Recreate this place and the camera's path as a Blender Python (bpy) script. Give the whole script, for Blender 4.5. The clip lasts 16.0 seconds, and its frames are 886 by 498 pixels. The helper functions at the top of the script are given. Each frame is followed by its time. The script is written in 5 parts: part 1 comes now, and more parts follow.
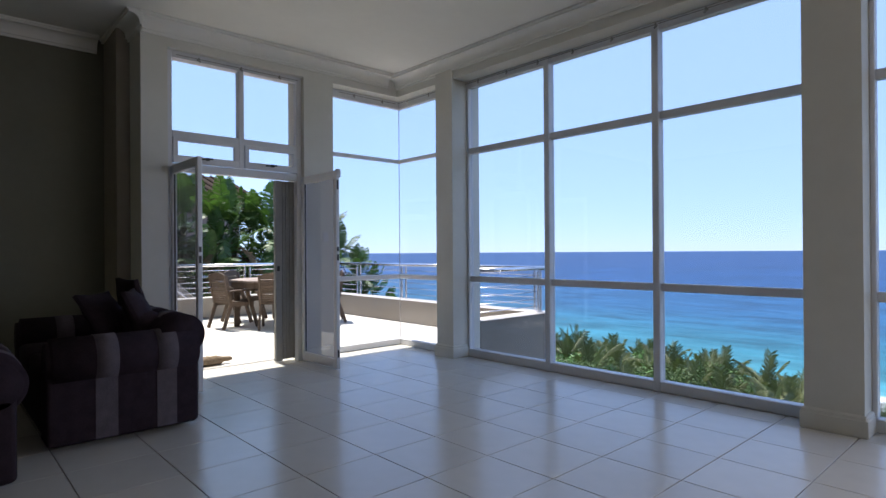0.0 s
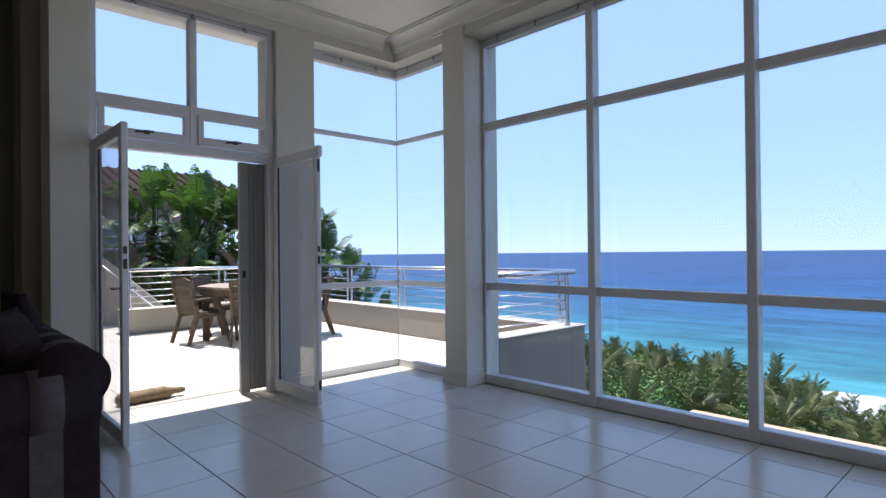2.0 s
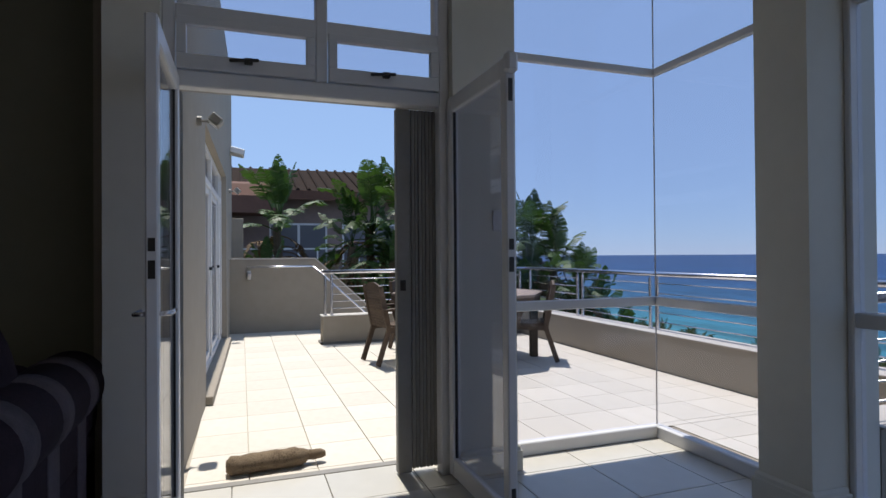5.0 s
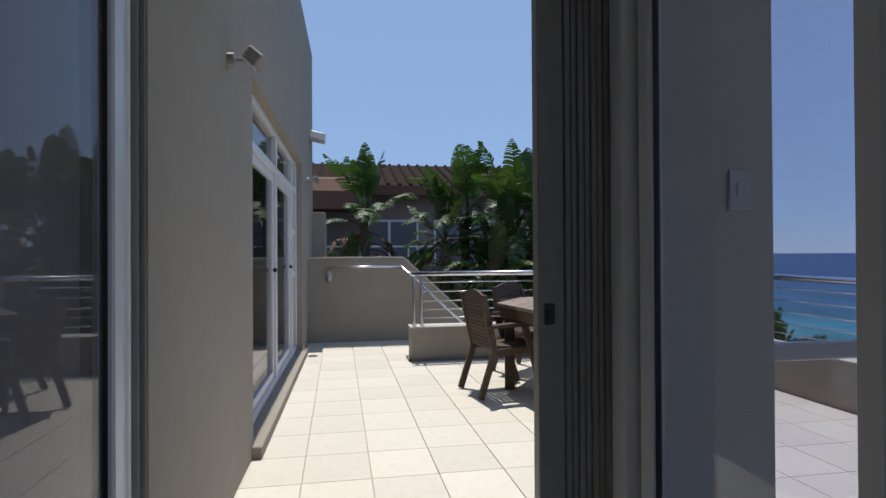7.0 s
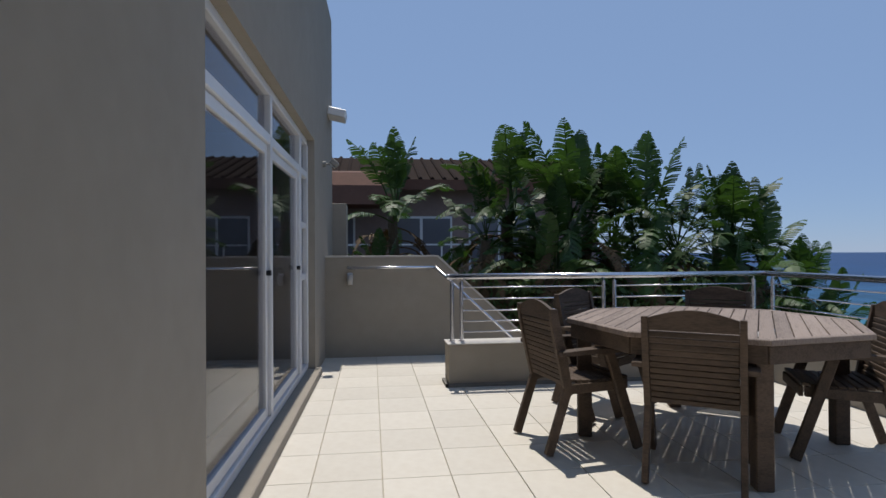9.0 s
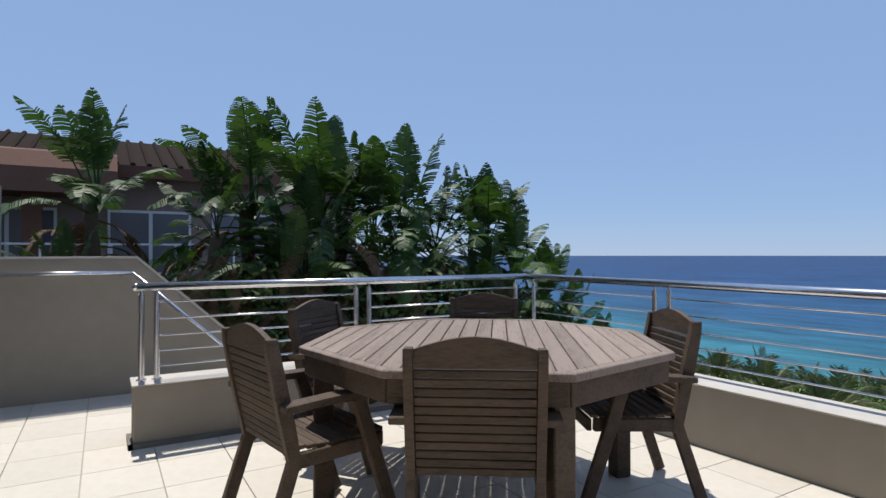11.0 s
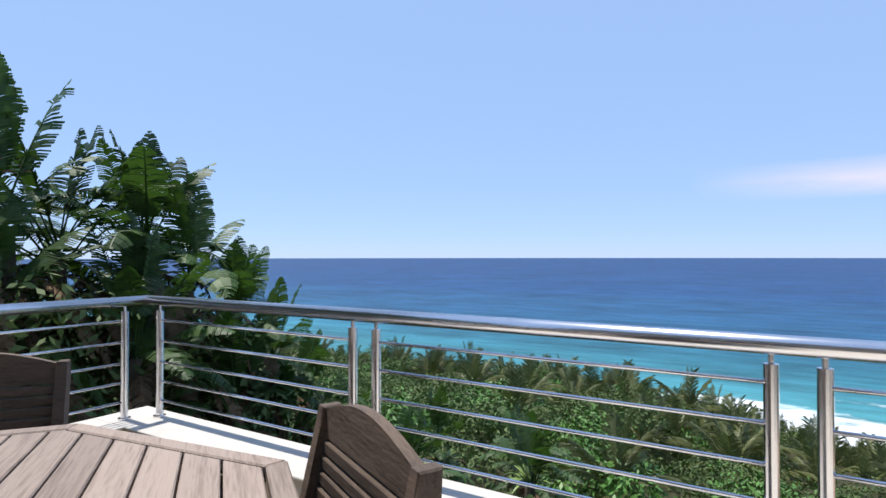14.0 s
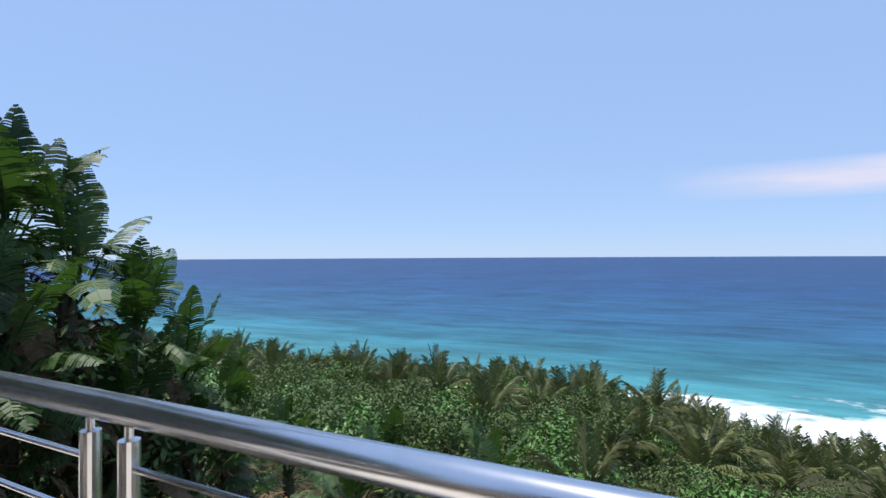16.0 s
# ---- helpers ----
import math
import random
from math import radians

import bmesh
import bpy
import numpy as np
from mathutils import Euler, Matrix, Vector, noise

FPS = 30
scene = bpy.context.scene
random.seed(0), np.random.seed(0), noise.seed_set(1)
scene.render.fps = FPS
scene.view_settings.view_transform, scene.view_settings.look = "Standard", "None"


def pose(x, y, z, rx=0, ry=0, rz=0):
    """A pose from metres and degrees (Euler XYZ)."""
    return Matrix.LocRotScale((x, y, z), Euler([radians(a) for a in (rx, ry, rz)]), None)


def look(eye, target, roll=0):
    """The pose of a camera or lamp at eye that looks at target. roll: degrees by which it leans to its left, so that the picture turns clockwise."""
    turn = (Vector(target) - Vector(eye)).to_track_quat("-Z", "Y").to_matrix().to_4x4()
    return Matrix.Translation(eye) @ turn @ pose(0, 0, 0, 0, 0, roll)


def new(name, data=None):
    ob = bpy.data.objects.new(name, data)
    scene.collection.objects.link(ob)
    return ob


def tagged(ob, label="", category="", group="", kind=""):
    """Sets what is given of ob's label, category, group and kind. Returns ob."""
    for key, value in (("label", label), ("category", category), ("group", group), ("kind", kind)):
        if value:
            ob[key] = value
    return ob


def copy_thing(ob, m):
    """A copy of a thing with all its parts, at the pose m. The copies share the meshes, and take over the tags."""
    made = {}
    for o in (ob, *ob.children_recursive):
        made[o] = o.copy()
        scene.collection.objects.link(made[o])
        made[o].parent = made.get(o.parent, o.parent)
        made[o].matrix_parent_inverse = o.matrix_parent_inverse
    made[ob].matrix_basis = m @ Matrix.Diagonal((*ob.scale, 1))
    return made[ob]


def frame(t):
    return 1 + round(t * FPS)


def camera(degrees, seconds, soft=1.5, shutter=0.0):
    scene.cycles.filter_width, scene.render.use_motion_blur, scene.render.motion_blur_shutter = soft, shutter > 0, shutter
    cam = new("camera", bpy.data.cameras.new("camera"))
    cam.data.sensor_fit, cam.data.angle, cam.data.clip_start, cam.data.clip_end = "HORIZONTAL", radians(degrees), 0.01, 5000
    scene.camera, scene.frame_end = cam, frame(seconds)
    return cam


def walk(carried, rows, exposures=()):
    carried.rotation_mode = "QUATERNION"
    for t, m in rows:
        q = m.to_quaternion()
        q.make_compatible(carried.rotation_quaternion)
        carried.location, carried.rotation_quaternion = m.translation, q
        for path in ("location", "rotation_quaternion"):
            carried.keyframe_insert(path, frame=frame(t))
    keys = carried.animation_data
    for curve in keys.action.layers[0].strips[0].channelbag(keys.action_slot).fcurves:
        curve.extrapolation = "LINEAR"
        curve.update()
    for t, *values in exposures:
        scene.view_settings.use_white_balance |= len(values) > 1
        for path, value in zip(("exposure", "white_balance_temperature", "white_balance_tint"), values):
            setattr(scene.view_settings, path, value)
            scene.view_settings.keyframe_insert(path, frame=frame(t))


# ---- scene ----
cam = camera(75.93, 16.0)
ROWS = [
    (0, 0.2839, 0.2263, 1.2572, -42.315, 0.173, -0.408),
    (0.5, 0.3992, 0.5311, 1.2662, -43.275, 0.189, -0.482),
    (1, 0.6207, 0.7712, 1.2417, -43.186, 0.302, -0.526),
    (1.5, 0.8756, 1.0333, 1.2664, -42.962, 0.302, -0.539),
    (2, 1.0944, 1.3433, 1.2529, -42.948, 0.262, -0.593),
    (2.5, 1.3540, 1.6123, 1.2417, -42.066, 0.191, -0.605),
    (3, 1.6060, 1.9248, 1.2443, -39.647, 0.373, -0.621),
    (3.5, 1.8142, 2.2557, 1.2568, -35.982, 0.283, -0.656),
    (4, 2.0092, 2.5643, 1.2444, -31.969, 0.366, -0.599),
    (4.5, 2.2051, 2.8687, 1.2599, -25.347, 0.287, -0.487),
    (4.7, 2.2885, 2.9846, 1.2401, -22.742, 0.438, -0.467),
    (6.8, 2.6008, 4.4962, 1.2637, -11.143, 0.418, -0.378),
    (7, 2.6287, 4.6547, 1.2531, -10.417, 0.374, -0.323),
    (7.5, 2.6809, 5.0261, 1.2512, -7.397, 0.385, -0.464),
    (8, 2.6971, 5.4038, 1.2464, -5.610, 0.428, -0.393),
    (8.2, 2.7032, 5.5335, 1.2456, -5.532, 0.359, -0.404),
    (10.3, 3.0174, 6.7232, 1.2266, -18.550, 0.458, -0.090),
    (10.5, 3.0902, 6.8391, 1.2247, -21.508, 0.468, -0.083),
    (11, 3.2831, 7.1151, 1.2194, -30.943, 0.478, -0.085),
    (11.5, 3.5396, 7.3632, 1.2196, -39.523, 0.514, -0.098),
    (12, 3.8136, 7.5932, 1.2242, -43.937, 0.346, -0.177),
    (12.5, 4.0902, 7.8308, 1.2200, -49.379, 0.514, -0.145),
    (13, 4.3940, 8.0220, 1.2149, -52.635, 0.583, -0.175),
    (13.5, 4.6695, 8.1757, 1.2151, -55.038, 0.598, -0.168),
    (14, 4.9509, 8.3099, 1.2420, -57.754, 0.697, -0.079),
    (14.5, 5.2433, 8.4016, 1.2622, -59.731, 0.618, -0.258),
    (15, 5.5208, 8.4892, 1.2703, -60.547, 0.640, -0.268),
    (15.5, 5.8066, 8.6255, 1.2871, -61.011, 0.700, -0.383),
    (16, 6.0787, 8.7389, 1.2793, -61.046, 0.678, -0.311),
]
EXPOSURES = [(0.0, 1.40), (2.0, 1.42), (3.5, 1.25), (4.0, 1.04), (4.7, 0.55), (6.8, 0.2), (7.4, 0.0), (8.2, -0.15), (10.3, -0.08), (11.0, 0.15), (12.0, 0.42), (13.0, 0.48), (13.5, 0.58), (14.0, 0.64), (15.0, 0.57), (16.0, 0.54)]
walk(cam, [(t, pose(x, y, z, 90 + pitch, 0, yaw) @ pose(0, 0, 0, 0, 0, roll)) for t, x, y, z, yaw, pitch, roll in ROWS], EXPOSURES)

# ---- light ----
SUN_EL, SUN_AZ = 70.0, 1.5        # height, and degrees from +y towards +x
world = bpy.data.worlds.new("world")
scene.world = world
world.use_nodes = True
wn = world.node_tree
sky = wn.nodes.new("ShaderNodeTexSky")
sky.sky_type = "NISHITA"
sky.sun_disc = False
sky.sun_elevation = radians(SUN_EL)
sky.sun_rotation = radians(SUN_AZ)
sky.air_density, sky.dust_density, sky.ozone_density = 0.8, 0.0, 4.0
hazy = wn.nodes.new("ShaderNodeMix")
hazy.data_type = "RGBA"
hazy.inputs["Factor"].default_value = 0.76
hazy.inputs["B"].default_value = (2.72, 4.05, 6.7, 1)
wn.links.new(sky.outputs[0], hazy.inputs["A"])


def wmath(op, a, b=None, c=None):
    n = wn.nodes.new("ShaderNodeMath")
    n.operation = op
    for k, v in enumerate((a, b, c)):
        if v is None:
            continue
        if isinstance(v, (int, float)):
            n.inputs[k].default_value = v
        else:
            wn.links.new(v, n.inputs[k])
    return n.outputs[0]


# one thin bank of pinkish cloud low over the sea to the south-east
wco = wn.nodes.new("ShaderNodeTexCoord")
wsep = wn.nodes.new("ShaderNodeSeparateXYZ")
wn.links.new(wco.outputs["Generated"], wsep.inputs[0])
azim = wmath("ARCTAN2", wsep.outputs[0], wsep.outputs[1])
wmp = wn.nodes.new("ShaderNodeMapping")
wmp.inputs["Scale"].default_value = (6, 6, 40)
wn.links.new(wco.outputs["Generated"], wmp.inputs["Vector"])
wno = wn.nodes.new("ShaderNodeTexNoise")
wno.inputs["Scale"].default_value = 1.0
wno.inputs["Detail"].default_value = 5.0
wn.links.new(wmp.outputs[0], wno.inputs["Vector"])
lift = wmath("ABSOLUTE", wmath("SUBTRACT", wsep.outputs[2], 0.112))
band = wmath("SUBTRACT", 1.0, wmath("DIVIDE", lift, 0.030))
ends = wmath("MINIMUM", wmath("MULTIPLY", wmath("SUBTRACT", azim, 1.42), 3.0), wmath("MULTIPLY", wmath("SUBTRACT", 2.3, azim), 2.0))
veil = wmath("MULTIPLY", wmath("MAXIMUM", band, 0.0), wmath("MAXIMUM", wmath("MINIMUM", ends, 1.0), 0.0))
veil = wmath("MINIMUM", wmath("MULTIPLY", veil, wmath("MULTIPLY", wno.outputs["Fac"], 2.2)), 0.7)
cloud = wn.nodes.new("ShaderNodeMix")
cloud.data_type = "RGBA"
cloud.inputs["B"].default_value = (6.0, 5.6, 6.4, 1)
wn.links.new(veil, cloud.inputs["Factor"])
wn.links.new(hazy.outputs["Result"], cloud.inputs["A"])
wn.links.new(cloud.outputs["Result"], wn.nodes["Background"].inputs[0])
wn.nodes["Background"].inputs[1].default_value = 0.10
sun = new("sun", bpy.data.lights.new("sun", "SUN"))
sun.data.energy, sun.data.angle, sun.data.color = 4.0, radians(0.5), (1.0, 0.95, 0.88)
sun_way = Vector((math.sin(radians(SUN_AZ)) * math.cos(radians(SUN_EL)), math.cos(radians(SUN_AZ)) * math.cos(radians(SUN_EL)), math.sin(radians(SUN_EL))))
sun.matrix_world = look(sun_way * 60, (0, 0, 0))


# added fill lamp: daylight by the sea window beside and behind the walk's start
day = new("window_daylight", bpy.data.lights.new("window_daylight", "AREA"))
day.data.shape, day.data.size, day.data.size_y, day.data.energy, day.data.color = "RECTANGLE", 4.4, 3.0, 29.0, (1.0, 0.93, 0.98)
day.matrix_world = look((4.93, -1.75, 1.7), (0.0, -1.75, 1.5))


# ---- materials ----
def mat(name, color, rough=0.6, metal=0.0, spec=0.5):
    m = bpy.data.materials.new(name)
    m.use_nodes = True
    b = m.node_tree.nodes["Principled BSDF"]
    b.inputs["Base Color"].default_value = (*color, 1)
    b.inputs["Roughness"].default_value = rough
    b.inputs["Metallic"].default_value = metal
    b.inputs["Specular IOR Level"].default_value = spec
    return m


def node(m, kind, **inputs):
    n = m.node_tree.nodes.new("ShaderNode" + kind)
    for key, value in inputs.items():
        n.inputs[key.replace("_", " ")].default_value = value
    return n


def varied(name, a, b, scale, rough=0.6, spec=0.5, bump=0.0, fine=0.0, metal=0.0, stretch=(1, 1, 1), per_object=0.0, rough_vary=0.1, detail=6.0):
    """Two colours mixed by noise at two scales, with bump and uneven gloss."""
    m = mat(name, a, rough, metal, spec)
    t, bs = m.node_tree, m.node_tree.nodes["Principled BSDF"]
    co = node(m, "TexCoord")
    mp = node(m, "Mapping", Scale=stretch)
    t.links.new(co.outputs["Object"], mp.inputs["Vector"])
    n1 = node(m, "TexNoise", Scale=scale, Detail=detail, Roughness=0.6)
    n2 = node(m, "TexNoise", Scale=scale * 9, Detail=3.0)
    t.links.new(mp.outputs[0], n1.inputs["Vector"])
    t.links.new(mp.outputs[0], n2.inputs["Vector"])
    mixn = node(m, "Math")
    mixn.operation = "MULTIPLY_ADD"
    t.links.new(n2.outputs["Fac"], mixn.inputs[0])
    mixn.inputs[1].default_value = fine
    t.links.new(n1.outputs["Fac"], mixn.inputs[2])
    ramp = node(m, "ValToRGB")
    ramp.color_ramp.elements[0].position, ramp.color_ramp.elements[1].position = 0.3 + fine * 0.3, 0.7 + fine * 0.6
    ramp.color_ramp.elements[0].color, ramp.color_ramp.elements[1].color = (*a, 1), (*b, 1)
    t.links.new(mixn.outputs[0], ramp.inputs[0])
    out = ramp.outputs[0]
    if per_object:
        info = node(m, "ObjectInfo")
        rng = node(m, "MapRange")
        rng.inputs["To Min"].default_value, rng.inputs["To Max"].default_value = 1 - per_object, 1 + per_object
        t.links.new(info.outputs["Random"], rng.inputs["Value"])
        hsv = node(m, "HueSaturation")
        t.links.new(out, hsv.inputs["Color"])
        t.links.new(rng.outputs[0], hsv.inputs["Value"])
        out = hsv.outputs[0]
    t.links.new(out, bs.inputs["Base Color"])
    rr = node(m, "MapRange")
    rr.inputs["To Min"].default_value, rr.inputs["To Max"].default_value = rough - rough_vary, rough + rough_vary
    t.links.new(n1.outputs["Fac"], rr.inputs["Value"])
    t.links.new(rr.outputs[0], bs.inputs["Roughness"])
    if bump:
        bp = node(m, "Bump", Strength=bump, Distance=0.01)
        t.links.new(mixn.outputs[0], bp.inputs["Height"])
        t.links.new(bp.outputs[0], bs.inputs["Normal"])
    return m


M_WALL_IN = varied("painted_plaster", (0.62, 0.60, 0.53), (0.68, 0.66, 0.59), 1.5, 0.7, 0.3, 0.08, 0.3)
M_CEIL = varied("white_ceiling_paint", (0.74, 0.72, 0.66), (0.80, 0.78, 0.72), 1.2, 0.8, 0.2, 0.03, 0.2)
M_WALL_DARK = varied("olive_plaster", (0.16, 0.155, 0.115), (0.19, 0.185, 0.14), 1.5, 0.75, 0.25, 0.08, 0.3)
M_WALL_OUT = varied("taupe_render", (0.285, 0.252, 0.208), (0.335, 0.298, 0.248), 0.9, 0.85, 0.2, 0.15, 0.5)
M_COPING = varied("white_coping", (0.44, 0.41, 0.37), (0.54, 0.51, 0.47), 1.4, 0.8, 0.2, 0.12, 0.5)
M_TILE_IN = varied("cream_floor_tile", (0.52, 0.50, 0.45), (0.57, 0.55, 0.50), 1.2, 0.22, 0.5, 0.01, 0.4, per_object=0.03, rough_vary=0.06)
M_TILE_OUT = varied("pale_terrace_tile", (0.585, 0.535, 0.46), (0.655, 0.615, 0.54), 2.2, 0.55, 0.4, 0.05, 0.6, per_object=0.05)
M_GROUT = varied("grey_grout", (0.16, 0.15, 0.14), (0.23, 0.22, 0.20), 6, 0.9, 0.2, 0.1, 0.4)
M_GROUT_OUT = varied("beige_grout", (0.40, 0.36, 0.29), (0.5, 0.45, 0.37), 6, 0.9, 0.2, 0.1, 0.4)
M_ALU = varied("white_powder_coated_aluminium", (0.62, 0.62, 0.63), (0.68, 0.68, 0.69), 3, 0.38, 0.5, 0.0, 0.2, rough_vary=0.05)
M_GATE = varied("grey_gate_steel", (0.22, 0.213, 0.196), (0.28, 0.27, 0.25), 4, 0.5, 0.4, 0.0, 0.3)
M_STEEL = varied("polished_stainless_steel", (0.68, 0.67, 0.69), (0.78, 0.77, 0.79), 6, 0.22, 0.5, 0.0, 0.3, metal=1.0, rough_vary=0.05)
M_BLACK = mat("black_plastic", (0.015, 0.015, 0.016), 0.4)
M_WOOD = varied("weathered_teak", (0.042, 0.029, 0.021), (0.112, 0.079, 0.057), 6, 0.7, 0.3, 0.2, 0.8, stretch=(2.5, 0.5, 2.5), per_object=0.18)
# paler teak for the planks and border of the table top
M_WOOD_TOP = varied("pale_teak_top", (0.145, 0.105, 0.085), (0.285, 0.225, 0.188), 6, 0.72, 0.3, 0.45, 0.9, stretch=(0.22, 3.2, 1), per_object=0.17)
M_SOFA = varied("dark_purple_chenille", (0.020, 0.014, 0.018), (0.034, 0.024, 0.030), 14, 0.95, 0.1, 0.3, 0.6)
M_SOFA_STRIPE = varied("mauve_chenille_stripe", (0.075, 0.065, 0.072), (0.11, 0.092, 0.102), 14, 0.95, 0.1, 0.3, 0.6)
M_LEAF = varied("strelitzia_leaf", (0.012, 0.032, 0.009), (0.058, 0.112, 0.024), 1.1, 0.52, 0.3, 0.1, 0.5, per_object=0.25)
M_TRUNK = varied("fibrous_trunk", (0.05, 0.038, 0.026), (0.10, 0.08, 0.055), 8, 0.9, 0.2, 0.5, 0.8)
M_SHRUB = varied("coastal_shrub_leaf", (0.028, 0.058, 0.016), (0.125, 0.178, 0.060), 0.35, 0.65, 0.25, 0.0, 0.5)
M_PALM = varied("palm_frond", (0.065, 0.085, 0.030), (0.20, 0.205, 0.085), 0.5, 0.45, 0.4, 0.0, 0.5, per_object=0.25)
# soil darkened in its colour for the shade beneath the scrub
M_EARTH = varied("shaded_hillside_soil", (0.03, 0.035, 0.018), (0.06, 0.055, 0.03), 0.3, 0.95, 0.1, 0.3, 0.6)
M_SAND = varied("pale_beach_sand", (0.50, 0.44, 0.35), (0.60, 0.54, 0.45), 0.2, 0.9, 0.2, 0.2, 0.5)
M_HOUSE = varied("pink_render", (0.22, 0.16, 0.145), (0.29, 0.215, 0.19), 0.6, 0.85, 0.2, 0.1, 0.4)
M_ROOF = varied("brown_roof_tile", (0.020, 0.014, 0.011), (0.036, 0.024, 0.019), 3, 0.9, 0.05, 0.2, 0.5)
M_TERRACOTTA = varied("terracotta_paint", (0.11, 0.055, 0.038), (0.16, 0.08, 0.055), 1, 0.8, 0.2, 0.1, 0.4)
M_TERRACOTTA_PALE = varied("pale_terracotta", (0.50, 0.32, 0.22), (0.58, 0.40, 0.28), 2, 0.8, 0.2, 0.1, 0.4)
# one dark grey all over puts the unlit room's dimness into the colour
M_DARKROOM = mat("unlit_room_shade", (0.25, 0.24, 0.22), 0.8)
M_DEAD = varied("dry_brown_leaf", (0.07, 0.042, 0.022), (0.17, 0.115, 0.065), 3, 0.8, 0.2, 0.1, 0.6, per_object=0.2)


def thin_leaf(m, share, colour):
    """Let part of the light pass through a leaf."""
    t = m.node_tree
    tr, mx = node(m, "BsdfTranslucent"), node(m, "MixShader")
    tr.inputs[0].default_value = (*colour, 1)
    mx.inputs[0].default_value = share
    t.links.new(t.nodes["Principled BSDF"].outputs[0], mx.inputs[1])
    t.links.new(tr.outputs[0], mx.inputs[2])
    t.links.new(mx.outputs[0], t.nodes["Material Output"].inputs[0])


thin_leaf(M_LEAF, 0.17, (0.09, 0.20, 0.025))
thin_leaf(M_PALM, 0.14, (0.12, 0.18, 0.03))
thin_leaf(M_SHRUB, 0.10, (0.07, 0.15, 0.02))
M_WINDOW_DARK = mat("dim_curtained_glass", (0.12, 0.12, 0.14), 0.15)
M_GLASS = bpy.data.materials.new("window_glass")
M_GLASS.use_nodes = True
gt = M_GLASS.node_tree
gt.nodes.remove(gt.nodes["Principled BSDF"])
g_tr, g_gl, g_mx, g_lw, g_pw, g_fr = (gt.nodes.new("ShaderNode" + k) for k in ("BsdfTransparent", "BsdfGlossy", "MixShader", "LayerWeight", "Math", "MapRange"))
g_tr.inputs[0].default_value = (0.875, 0.88, 0.915, 1)
g_gl.inputs["Roughness"].default_value = 0.0
g_lw.inputs[0].default_value = 0.5
g_pw.operation = "POWER"
g_pw.inputs[1].default_value = 4.0
g_fr.inputs["To Min"].default_value, g_fr.inputs["To Max"].default_value = 0.022, 0.6
gt.links.new(g_lw.outputs["Facing"], g_pw.inputs[0])
gt.links.new(g_pw.outputs[0], g_fr.inputs["Value"])
for a, b in ((g_fr.outputs[0], g_mx.inputs[0]), (g_tr.outputs[0], g_mx.inputs[1]), (g_gl.outputs[0], g_mx.inputs[2]), (g_mx.outputs[0], gt.nodes["Material Output"].inputs[0])):
    gt.links.new(a, b)


